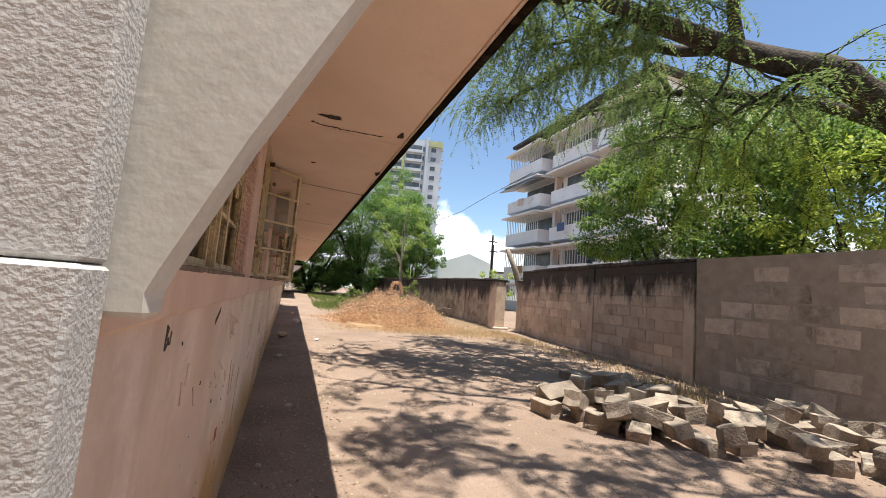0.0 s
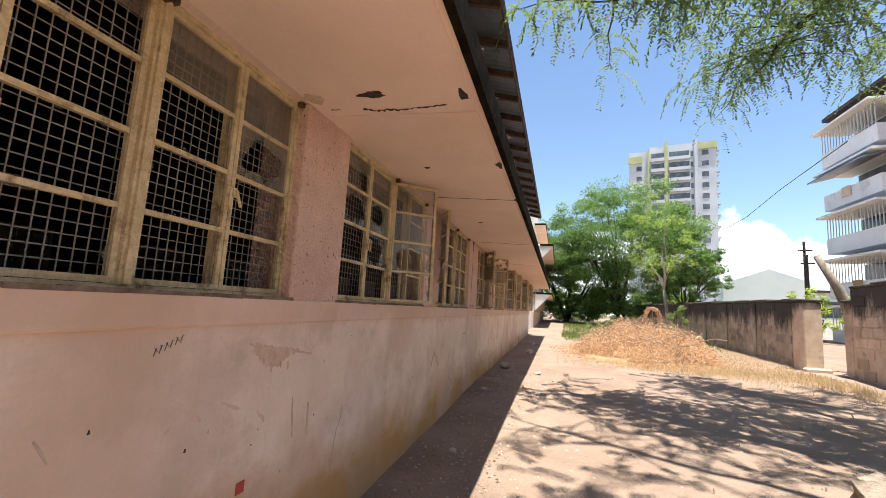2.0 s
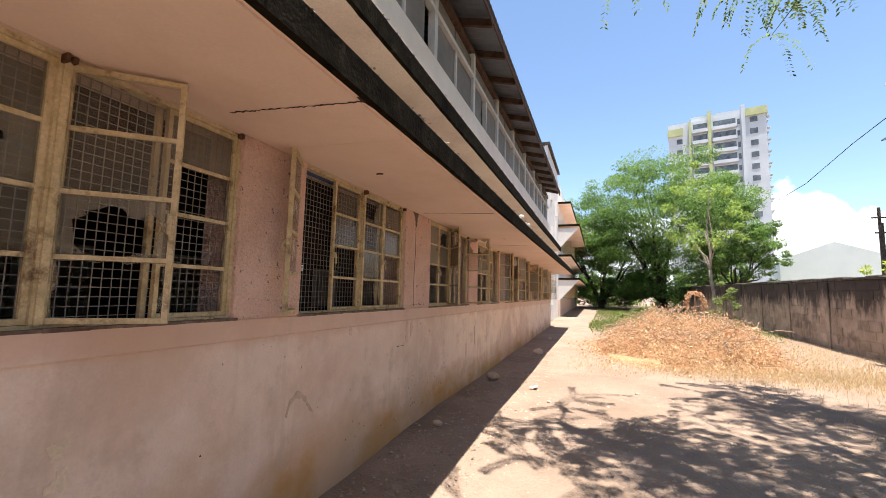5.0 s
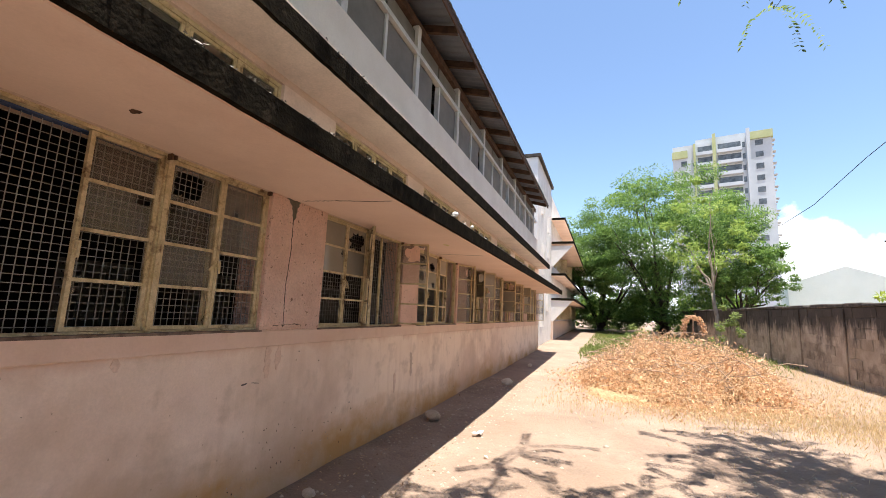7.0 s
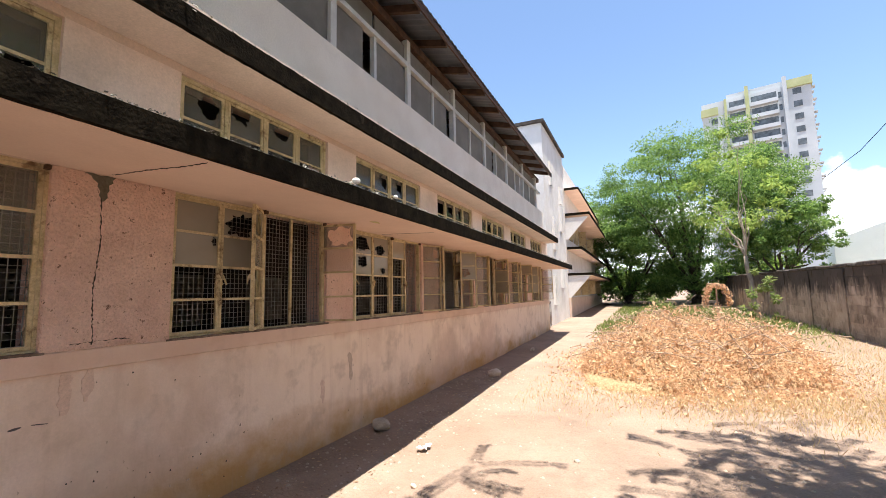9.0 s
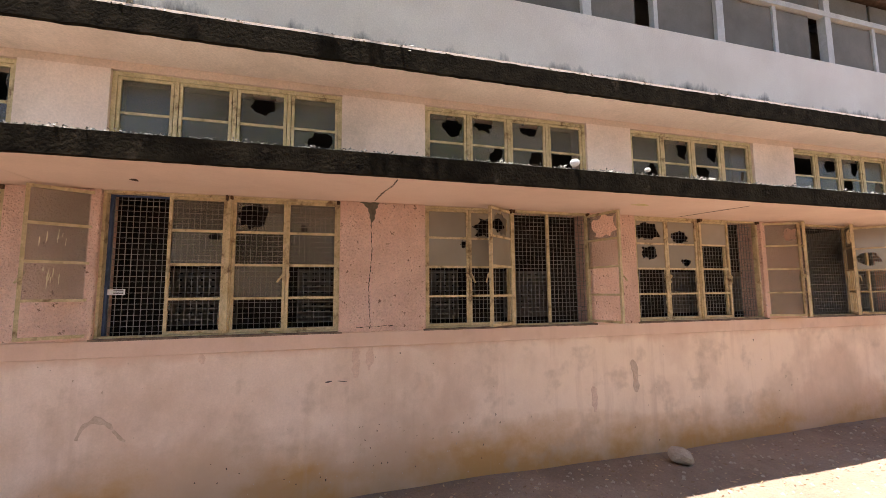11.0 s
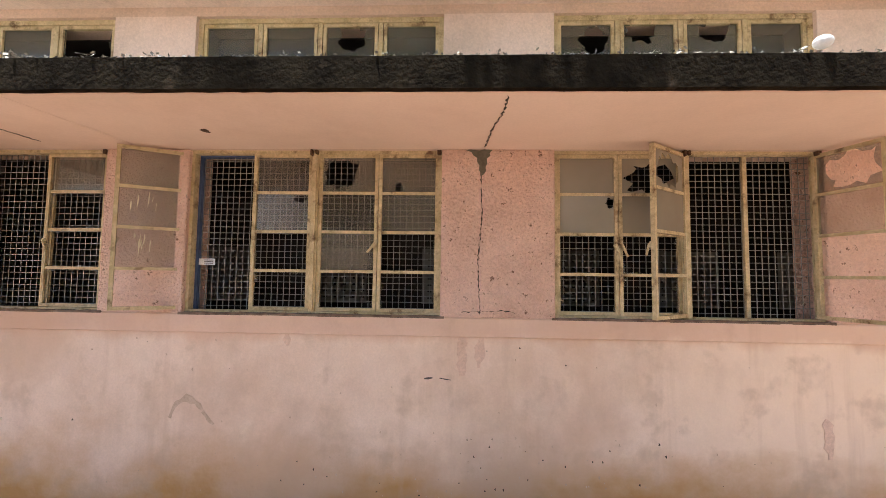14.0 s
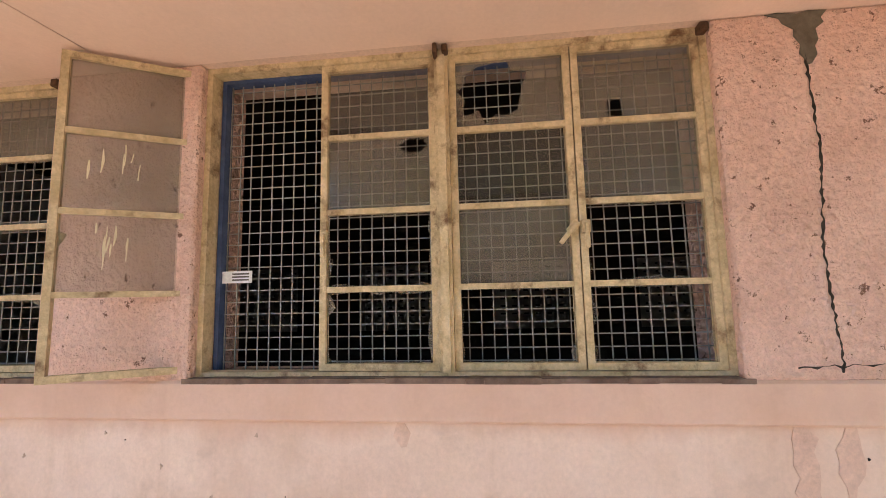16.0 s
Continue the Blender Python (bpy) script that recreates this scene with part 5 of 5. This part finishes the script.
# ---- houses beyond the walls ----
def tower():
    t = empty("tower_block", "white and lime green apartment tower with balconies", "building", m=pose(20.8, 133.0, 0, 0, 0, -13))
    W, D, H, F = 22.0, 12.0, 50.0, 3.1
    part("wall", boxes((0, W, 0, D, 0, H)), M_TOWERHAZE, t)
    for x0, x1, top in ((0.0, 3.6, 46.5), (W - 4.2, W + 0.3, 49.0)):
        part("green_band", boxes((x0 - 0.2, x1, -0.5, D * 0.6, top, top + 2.0)), M_TOWERGREEN, t)
    for x0, x1 in ((9.4, 10.2), (16.8, 17.6), (5.0, 5.5)):
        part("pilaster", boxes((x0, x1, -0.9, -0.002, 0, H + (2.0 if x0 > 9 else 0))), M_TOWERGREEN if x0 < 10 else M_TOWERHAZE, t)
    part("roof_screen", boxes((5.5, 16.8, 0.6, D * 0.7, H, H + 1.4)), M_TOWERHAZE, t)
    for i in range(5, 16):
        z = i * F
        if z + 2.4 > H:
            break
        for x0, w in ((6.0, 3.2), (10.6, 5.0)):
            part("balcony_recess", boxes((x0, x0 + w, -0.05, -0.004, z + 0.9, z + 2.6)), M_WINDOWDARK, t)
            part("balcony", boxes((x0 - 0.2, x0 + w + 0.2, -1.2, -0.06, z - 0.1, z + 0.8)), M_TOWERHAZE, t)
        for x0, w in ((2.0, 1.4), (18.6, 1.6), (14.9 + 1.0, 0.6)):
            part("window", boxes((x0, x0 + w, -0.08, -0.003, z + 0.8, z + 2.2)), M_WINDOWDARK, t)
        for y0 in (2.0, 5.5, 9.0):
            win = part("window", boxes((W + 0.003, W + 0.08, y0, y0 + 1.3, z + 0.8, z + 2.2)), M_WINDOWDARK, t)
            part("sunshade", boxes((W + 0.003, W + 0.9, y0 - 0.3, y0 + 1.6, z + 2.4, z + 2.6)), M_TOWERHAZE, win)


tower()


def flats():
    f = empty("flats", "stained white five-storey block of flats with balconies and grilles", "building")
    x0, ya, yb, F, N = 21.5, 20.0, 36.5, 3.15, 5
    part("wall", boxes((x0, x0 + 10, ya, yb, 0, F * N + 0.9)), M_APT, f)
    part("roof_slab", boxes((x0 - 1.6, x0 + 10.3, ya - 0.6, yb + 0.8, F * N + 0.9, F * N + 1.15)), M_COPING, f)
    for i in range(N):
        z = i * F + 0.5
        for y0, y1, out in ((yb - 5.2, yb + 0.5, 1.9), (yb - 11.0, yb - 6.0, 1.3), (yb - 16.6, yb - 12, 1.6)):
            bal = part("balcony", boxes((x0 - out, x0 - 0.002, y0, y1, z - 0.15, z), (x0 - out, x0 - out + 0.12, y0, y1, z, z + 0.95), (x0 - out + 0.12, x0 - 0.002, y0, y0 + 0.12, z, z + 0.95), (x0 - out + 0.12, x0 - 0.002, y1 - 0.12, y1, z, z + 0.95)), M_APT, f)
            part("opening", boxes((x0 - 0.06, x0 - 0.003, y0 + 0.5, y1 - 0.5, z + 0.05, z + 2.3)), M_WINDOWDARK, f)
            gm = bmesh.new()
            yy = y0 + 0.15
            while yy < y1 - 0.1 and i != 3:
                box(gm, x0 - out + 0.03, x0 - out + 0.07, yy, yy + 0.05, z + 0.95, z + 2.4)
                yy += 0.32
            if len(gm.verts):
                part("grille", gm, M_POST, bal)
            else:
                gm.free()
            part("sunshade", boxes((x0 - out - 0.5, x0 - 0.002, y0 - 0.2, y1 + 0.2, z + 2.42, z + 2.56)), M_APT, f)
        for y0 in (yb - 11.9, yb - 5.85):
            part("window", boxes((x0 - 0.05, x0 - 0.003, y0, y0 + 0.6, z + 0.9, z + 2.0)), M_WINDOWDARK, f)
    for z, x1 in ((F * 4 + 0.1, 2.7), (F * 5 + 0.4, 2.1)):
        am = boxes((x0 - x1, x0 - 0.002, yb - 5.0, yb + 0.9, z, z + 0.1))
        for v in am.verts:
            v.co.z += (v.co.x - x0) * 0.28
        part("awning", am, M_TIN, f, "rusty sloping tin awning")
    for k, (zz, yy) in enumerate(((F * 2 + 0.55, yb - 9), (F * 3 + 0.55, yb - 2.5), (F * 1 + 0.55, yb - 3))):
        part("hung_cloth", boxes((x0 - 2.0, x0 - 1.95, yy, yy + 0.9, zz + 0.3, zz + 0.95)), (M_BLUE, M_PINK, M_DRY)[k], f)
    for y0 in (yb - 5.6, yb - 11.5):
        part("pier", boxes((x0 - 0.6, x0 - 0.003, y0 - 0.15, y0 + 0.2, 0, F * N + 0.9)), M_PINK, f)


flats()


def pale_house():
    h = empty("pale_house", "pale green rendered house with a low gable", "house", m=pose(16.4, 47.4, 0, 0, 0, -14))
    bm = bmesh.new()
    a = [bm.verts.new((x, 0, z)) for x, z in ((0, 0), (6.2, 0), (6.2, 5.6), (3.6, 6.6), (0, 5.2))]
    b = [bm.verts.new((x, 9, z)) for x, z in ((0, 0), (6.2, 0), (6.2, 5.6), (3.6, 6.6), (0, 5.2))]
    for k in range(5):
        bm.faces.new((a[k], a[(k + 1) % 5], b[(k + 1) % 5], b[k]))
    bm.faces.new(a[::-1])
    bm.faces.new(b)
    bmesh.ops.recalc_face_normals(bm, faces=bm.faces)
    part("wall", bm, M_HOUSE, h)
    wing = part("side_wing", boxes((6.203, 10.5, 1.0, 8, 0, 4.6)), M_HOUSE, h)
    part("wing_roof", boxes((6.1, 10.9, 0.6, 8.3, 4.6, 4.8)), M_COPING, wing)
    part("wing_window", boxes((7.2, 9.0, 0.95, 0.998, 2.4, 3.8)), M_WINDOWDARK, wing)


pale_house()
struct("road_wall", boxes((11.5, 30, 44, 44.2, 0, 2.2)), M_HOUSE, "pale wall across the road", "wall")
for x, y, hh in ((18.2, 37.0, 7.6), (18.9, 38.2, 6.8)):
    p = empty("utility_pole", "weathered timber utility pole with crossarm", "pole")
    bm = bmesh.new()
    tube(bm, [Vector((x, y, 0.2)), Vector((x, y, hh))], [0.10, 0.08], 8)
    part("shaft", bm, M_BARK, p)
    part("crossarm", boxes((x - 0.45, x + 0.45, y - 0.12, y - 0.08, hh - 0.7, hh - 0.6)), M_BARK, p)
bm = bmesh.new()
cable = [Vector(p) for p in ((8.4, 14.0, 6.4), (10.6, 22.6, 7.5), (15.0, 38.0, 9.6), (21.0, 61.7, 13.0))]
tube(bm, cable, [0.012, 0.012, 0.02, 0.03], 5)
tagged(part("cable", bm, M_BLACK), "black overhead cable to the pole", "cable")

bt = empty("bare_tree", "leaning grey bare trunk with cut branches by the gate", "tree")
bm = bmesh.new()
tube(bm, [Vector(p) for p in ((9.0, 15.2, 0.2), (8.9, 15.1, 1.6), (8.5, 15.0, 2.6), (8.1, 15.1, 3.5))], [0.17, 0.14, 0.12, 0.08], 8)
part("trunk", bm, M_PALEBARK, bt, "", True)
bm = bmesh.new()
tube(bm, [Vector(p) for p in ((8.9, 15.1, 1.7), (8.7, 14.5, 2.3), (8.3, 14.0, 2.5))], [0.08, 0.06, 0.03], 6)
part("branch", bm, M_PALEBARK, bt)


# ---- cracks, stains and marks on the school wall ----
def ribbon(pts, width, axis_n, rng, jag=0.4, thick=0.003, step=0.03):
    """A ragged strip along points on a plane whose normal is axis_n; thickness stands proud."""
    n = Vector(axis_n)
    fine = []
    for a, b in zip(pts, pts[1:]):
        a, b = Vector(a), Vector(b)
        m = max(2, int((b - a).length / step))
        for i in range(m):
            fine.append(a.lerp(b, i / m))
    fine.append(Vector(pts[-1]))
    bm = bmesh.new()
    rows = []
    for i, p in enumerate(fine):
        d = (fine[min(i + 1, len(fine) - 1)] - fine[max(i - 1, 0)]).normalized()
        s = d.cross(n).normalized()
        w = width * (rng.choice((0.12, 0.4, 0.8, 1.3, 1.8)) if step < 0.02 else 0.35 + rng.random()) * (0.5 if i in (0, len(fine) - 1) else 1)
        o = s * rng.uniform(-1, 1) * width * jag
        rows.append((bm.verts.new(p + o + s * w / 2 + n * thick), bm.verts.new(p + o - s * w / 2 + n * thick)))
    for a, b in zip(rows, rows[1:]):
        bm.faces.new((a[0], a[1], b[1], b[0]))
    ext = bmesh.ops.extrude_face_region(bm, geom=list(bm.faces))
    bmesh.ops.translate(bm, verts=[v for v in ext["geom"] if isinstance(v, bmesh.types.BMVert)], vec=-n * thick * 0.9)
    bmesh.ops.recalc_face_normals(bm, faces=bm.faces)
    return bm


def blob(cx, cy, rx, ry, origin, u, v, n, rng, rag=0.3, count=26, thick=0.003):
    """A ragged flat patch on a plane with axes u, v."""
    bm = bmesh.new()
    ph = rng.uniform(0, 6)
    vs = []
    for i in range(count):
        a = math.tau * i / count
        r = 1 + rag * (0.6 * math.sin(3 * a + ph) + rng.uniform(-0.6, 0.6))
        vs.append(bm.verts.new(Vector(origin) + Vector(u) * (cx + rx * r * math.cos(a)) + Vector(v) * (cy + ry * r * math.sin(a)) + Vector(n) * thick))
    f = bm.faces.new(vs)
    ext = bmesh.ops.extrude_face_region(bm, geom=[f])
    bmesh.ops.translate(bm, verts=[w for w in ext["geom"] if isinstance(w, bmesh.types.BMVert)], vec=-Vector(n) * thick * 0.9)
    bmesh.ops.triangulate(bm, faces=list(bm.faces))
    bmesh.ops.recalc_face_normals(bm, faces=bm.faces)
    return bm


rng = random.Random(91)
M_STAINBROWN = mat("brown_stain", (0.50, 0.37, 0.275), (0.64, 0.49, 0.385), 18.0, 0.9, 0.1)
M_STAINPINK = mat("rusty_run", (0.66, 0.47, 0.365), (0.76, 0.57, 0.455), 12.0, 0.9, 0.1)
M_INK = mat("black_ink", (0.09, 0.075, 0.07), (0.17, 0.14, 0.125), 12.0, 0.7, 0.0)
M_RED = mat("red_paint", (0.42, 0.05, 0.05), (0.52, 0.09, 0.08), 12.0, 0.6, 0.0)
M_YELLOW = mat("yellow_smear", (0.60, 0.52, 0.22), (0.66, 0.56, 0.38), 6.0, 0.9, 0.0)
M_SPLASH = mat("cream_splash", (0.62, 0.55, 0.36), (0.70, 0.63, 0.44), 12.0, 0.8, 0.0)
M_WHITEBIT = mat("white_bit", (0.75, 0.75, 0.75), (0.85, 0.85, 0.85), 12.0, 0.6, 0.0)
marks = empty("wall_marks", "cracks, stains and scrawls on the plaster", "marks", kind="structure")
X, Yv, Z = (1, 0, 0), (0, 1, 0), (0, 0, 1)
# pier crack with its fallen patch of plaster
part("crack", ribbon([(XW, 7.41, 2.40), (XW, 7.42, 2.1), (XW, 7.395, 1.85), (XW, 7.41, 1.52)], 0.0048, X, rng, 0.75, 0.003, 0.012), M_CRACK, marks, "dark jagged crack down the pier")
bm = bmesh.new()
tri = [(7.315, 2.525), (7.35, 2.529), (7.40, 2.522), (7.43, 2.529), (7.48, 2.526), (7.462, 2.505), (7.468, 2.49), (7.445, 2.472), (7.449, 2.44), (7.438, 2.42), (7.442, 2.395), (7.425, 2.37), (7.412, 2.366), (7.405, 2.39), (7.396, 2.40), (7.401, 2.43), (7.385, 2.455), (7.388, 2.475), (7.36, 2.495), (7.352, 2.512)]
vs = [bm.verts.new((XW + 0.003, y, z)) for y, z in tri]
bm.faces.new(vs)
ext = bmesh.ops.extrude_face_region(bm, geom=list(bm.faces))
bmesh.ops.translate(bm, verts=[w for w in ext["geom"] if isinstance(w, bmesh.types.BMVert)], vec=(-0.0027, 0, 0))
bmesh.ops.triangulate(bm, faces=list(bm.faces))
bmesh.ops.recalc_face_normals(bm, faces=bm.faces)
part("fallen_patch", bm, M_CEMENT, marks, "bare cement where plaster fell off")
part("crack", ribbon([(XW, 7.3, 1.53), (XW, 7.55, 1.545), (XW, 7.62, 1.53)], 0.004, X, rng, 1.2, 0.003, 0.014), M_CRACK, marks)


def soffit(x):
    return 2.53 - (x - XW) * 0.0357


def scrack(pts, w):
    part("crack", ribbon([(x, y, soffit(x)) for x, y in pts], w * 0.5, (0, 0, -1), rng, 1.0, 0.003, 0.014), M_CRACK, marks)


scrack([(-0.07, 7.43), (0.29, 7.45), (0.53, 7.48), (0.71, 7.48)], 0.012)
scrack([(0.13, 2.955), (0.33, 2.97)], 0.030)
scrack([(0.33, 2.97), (0.60, 2.93)], 0.014)
scrack([(-0.06, 2.95), (0.0, 2.94)], 0.016)
scrack([(0.03, 4.76), (0.35, 4.78), (0.76, 4.80)], 0.012)
scrack([(-0.1, 10.44), (0.25, 10.47), (0.59, 10.5)], 0.008)
for cx, cy, rx, ry, m in ((0.25, 2.80, 0.07, 0.03, M_CRACK), (0.24, 5.90, 0.028, 0.02, M_RUST), (0.195, 3.9, 0.018, 0.016, M_CRACK), (0.70, 2.84, 0.02, 0.05, M_CRACK), (0.74, 3.84, 0.02, 0.06, M_CRACK), (0.77, 4.80, 0.02, 0.05, M_CRACK), (-0.08, 2.82, 0.05, 0.05, M_STAINBROWN), (-0.1, 2.02, 0.05, 0.06, M_STAINBROWN), (0.38, 9.57, 0.03, 0.07, M_YELLOW)):
    part("soffit_spot", blob(cx, cy, rx, ry, (0, 0, soffit(cx)), X, Yv, (0, 0, -1), rng), m, marks)
# stains on the wall below the sill
def stain(y, z, ry, rz, m, rag=0.35):
    part("stain", blob(y, z, ry, rz, (XL, 0, 0), Yv, Z, X, rng, rag), m, marks)


def stroke(pts, w, m, jag=0.15):
    part("stroke", ribbon([(XL, y, z) for y, z in pts], w, X, rng, jag), m, marks)


stroke([(5.52, 0.86), (5.56, 0.95), (5.62, 0.98), (5.68, 0.96), (5.72, 0.91)], 0.035, M_STAINBROWN, 0.12)
stroke([(5.72, 0.90), (5.80, 0.83)], 0.03, M_STAINBROWN, 0.3)
stroke([(6.23, 1.38), (6.24, 1.31)], 0.04, M_STAINPINK)
stroke([(7.30, 1.38), (7.31, 1.15)], 0.06, M_STAINPINK)
stroke([(7.42, 1.38), (7.41, 1.20)], 0.05, M_STAINPINK)
stroke([(9.86, 1.16), (9.88, 0.86)], 0.07, M_STAINBROWN)
stroke([(9.42, 0.95), (9.43, 0.72)], 0.05, M_STAINPINK)
stroke([(7.08, 1.13), (7.13, 1.135)], 0.012, M_INK)
stroke([(7.17, 1.135), (7.24, 1.125)], 0.010, M_INK)
M_PATCH = mat("worn_patch", (0.56, 0.385, 0.275), (0.68, 0.50, 0.38), 14.0, 0.92, 0.1)
bm = bmesh.new()
ring = []
for k in range(34):
    f = k / 33
    ring.append((2.62 + 0.40 * f, 1.298 - 0.055 * f + rng.uniform(-0.006, 0.006)))
for k in range(34):
    f = 1 - k / 33
    ring.append((2.66 + 0.34 * f, 1.285 - 0.055 * f - (0.075 * math.sin(math.pi * min(1.0, f * 1.25)) ** 0.8 if f < 0.8 else 0.0) - rng.choice((0.002, 0.01, 0.022))))
f = bm.faces.new([bm.verts.new((XL + 0.0012, y, z)) for y, z in ring])
ext = bmesh.ops.extrude_face_region(bm, geom=[f])
bmesh.ops.translate(bm, verts=[w for w in ext["geom"] if isinstance(w, bmesh.types.BMVert)], vec=(-0.001, 0, 0))
bmesh.ops.triangulate(bm, faces=list(bm.faces))
bmesh.ops.recalc_face_normals(bm, faces=bm.faces)
part("worn_patch", bm, M_PATCH, marks, "brown worn patch with runs below it")
for y, z, ln in ((2.80, 1.20, 0.05), (2.87, 1.20, 0.035), (2.93, 1.19, 0.04)):
    stroke([(y, z), (y + 0.004, z - ln)], 0.010, M_PATCH, 0.1)
stroke([(2.98, 1.235), (3.06, 1.222), (3.14, 1.21)], 0.018, M_PATCH, 0.2)
M_FADEDYELLOW = mat("faded_yellow", (0.70, 0.575, 0.42), (0.79, 0.65, 0.50), 5.0, 0.92, 0.1)
for y, z, ry, rz in ((4.29, 1.06, 0.035, 0.035), (4.31, 0.94, 0.04, 0.045), (4.38, 0.82, 0.05, 0.03), (1.74, 1.17, 0.02, 0.03)):
    stain(y, z, ry, rz, M_FADEDYELLOW, 0.5)
stroke([(3.55, 0.86), (3.54, 0.78), (3.50, 0.72), (3.47, 0.60), (3.46, 0.45)], 0.009, M_STAINBROWN, 0.6)
for pts in (((2.26, 1.01), (2.28, 1.03)), ((2.35, 1.06), (2.38, 1.04), (2.41, 1.02)), ((2.46, 1.08), (2.53, 1.065), (2.62, 1.02)), ((2.73, 0.99), (2.77, 0.96), (2.79, 0.93))):
    stroke(list(pts), 0.016, M_STAINPINK, 0.25)
stroke([(1.66, 1.16), (1.67, 1.09)], 0.014, M_STAINBROWN)
stroke([(1.86, 1.10), (1.90, 1.03)], 0.012, M_STAINBROWN)
stroke([(3.15, 0.95), (3.16, 0.78)], 0.016, M_STAINBROWN)
stroke([(3.0, 1.0), (3.03, 0.8)], 0.010, M_STAINBROWN)
stroke([(1.3991, 1.2912), (1.4033, 1.3546), (1.4186, 1.3458), (1.4067, 1.3246), (1.4220, 1.3088), (1.4033, 1.2912)], 0.0024, M_INK, 0.05)
stroke([(1.4262, 1.3220), (1.4305, 1.3018), (1.4441, 1.3018), (1.4492, 1.3352)], 0.0024, M_INK, 0.05)
for k in range(6):
    stroke([(2.17 + 0.02 * k, 1.285 + 0.008 * k), (2.178 + 0.02 * k, 1.313 + 0.008 * k)], 0.0018, M_INK, 0.1)
    stroke([(2.172 + 0.02 * k, 1.312 + 0.008 * k), (2.186 + 0.02 * k, (1.31 if k % 2 else 1.298) + 0.008 * k)], 0.0016, M_INK, 0.1)
part("red_square", boxes((XL, XL + 0.003, 2.65, 2.70, 0.66, 0.71)), M_RED, marks)
# chips and specks
for _ in range(200):
    y, z = rng.uniform(1.2, 12), rng.uniform(0.35, 1.36)
    if rng.random() < 0.5:
        y, z = rng.gauss(7.3, 0.6), rng.uniform(0.35, 0.8)
    s = rng.uniform(0.0015, 0.0045)
    stain(y, z, s, s * rng.uniform(0.6, 2.0), rng.choice((M_CRACK, M_STAINBROWN, M_STAINBROWN)), 0.5)
# cream paint splashes on the pier glass, dirt along the sill
d = bmesh.new()
yy = 1.08
while yy < 20.5:
    w = rng.uniform(0.1, 0.3)
    box(d, XW - 0.20, XW - 0.002 + rng.uniform(-0.02, 0.0), yy, yy + w, SILL + 0.0005, SILL + rng.uniform(0.003, 0.008))
    yy += w
M_SILLDARK = mat("sill_dirt", (0.12, 0.08, 0.06), (0.25, 0.18, 0.14), 12.0, 0.95, 0.5)
sd = part("sill_dirt", d, M_SILLDARK, marks, "dark dirt lying on the sill")
leaf = bpy.data.objects["window_3"].children
leaf = [o for o in leaf if o.name.startswith("sash")][0]
for k in range(16):
    row = 1 if k < 10 else 2
    y0, z0, ln = rng.uniform(0.12, 0.30), 0.245 * (row + 1) - rng.uniform(0.02, 0.10), rng.uniform(0.02, 0.09)
    part("paint_run", ribbon([(-0.004, y0, z0), (-0.004, y0 + 0.003, z0 - ln)], 0.006, (-1, 0, 0), rng, 0.3, 0.0015), M_SPLASH, leaf)
# small things
for y, r in ((8.69, 0.034), (9.29, 0.022)):
    bm = bmesh.new()
    bmesh.ops.create_uvsphere(bm, u_segments=14, v_segments=8, radius=r)
    for v in bm.verts:
        v.co.z *= 0.75
    ob = tagged(part("insulator", bm, M_WHITEBIT, None, "", True), "white round fitting on the canopy edge", "fitting", "fittings on the canopy edge")
    ob.matrix_basis = pose(0.79, y, 2.655 + r * 0.6)
tag = empty("paper_tag", "small pale printed tag on the wire mesh", "tag", m=pose(XG - 0.045, 5.60, 1.80))
part("card", boxes((-0.001, 0.001, 0, 0.11, 0, 0.04)), M_WHITEBIT, tag)
for k in range(3):
    part("print_bar", boxes((0.0012, 0.002, 0.04, 0.10, 0.008 + k * 0.01, 0.013 + k * 0.01)), M_INK, tag)
# dark line where the windows meet the sill band
def sill_line():
    bm = bmesh.new()
    r2 = random.Random(17)
    for a, b in BAYS:
        y = a - 0.02
        while y < b + 0.02:
            w = r2.uniform(0.05, 0.16)
            box(bm, XG - 0.03, XL + 0.0245 - r2.random() * 0.003, y, min(b + 0.03, y + w), SILL - 0.007 - r2.random() * 0.003, SILL + 0.004 + r2.random() * 0.004)
            y += w + 0.0005
    part("sill_crust", bm, M_SILLDARK, marks, "dark ragged strip along the window sills")


sill_line()


# scraps of paper and plastic on the sand
def scrap(x, y, size, seed):
    r3 = random.Random(seed)
    bm = bmesh.new()
    bmesh.ops.create_grid(bm, x_segments=5, y_segments=4, size=size / 2)
    for v in bm.verts:
        v.co = Vector((v.co.x * r3.uniform(0.8, 1.2), v.co.y * 0.6 + r3.uniform(-0.008, 0.008), 0.006 + r3.random() * size * 0.22))
    ext = bmesh.ops.extrude_face_region(bm, geom=list(bm.faces))
    bmesh.ops.translate(bm, verts=[w for w in ext["geom"] if isinstance(w, bmesh.types.BMVert)], vec=(0, 0, 0.0015))
    ob = tagged(part("paper_scrap", bm, M_WHITEBIT), "crumpled scrap of white paper on the sand", "litter", "scraps of paper")
    ob.matrix_basis = pose(x, y, ground_z(y), 0, 0, r3.uniform(0, 180))


for i, (x, y) in enumerate(((0.82, 9.78), (0.8, 9.71))):
    scrap(x, y, 0.10, 300 + i)
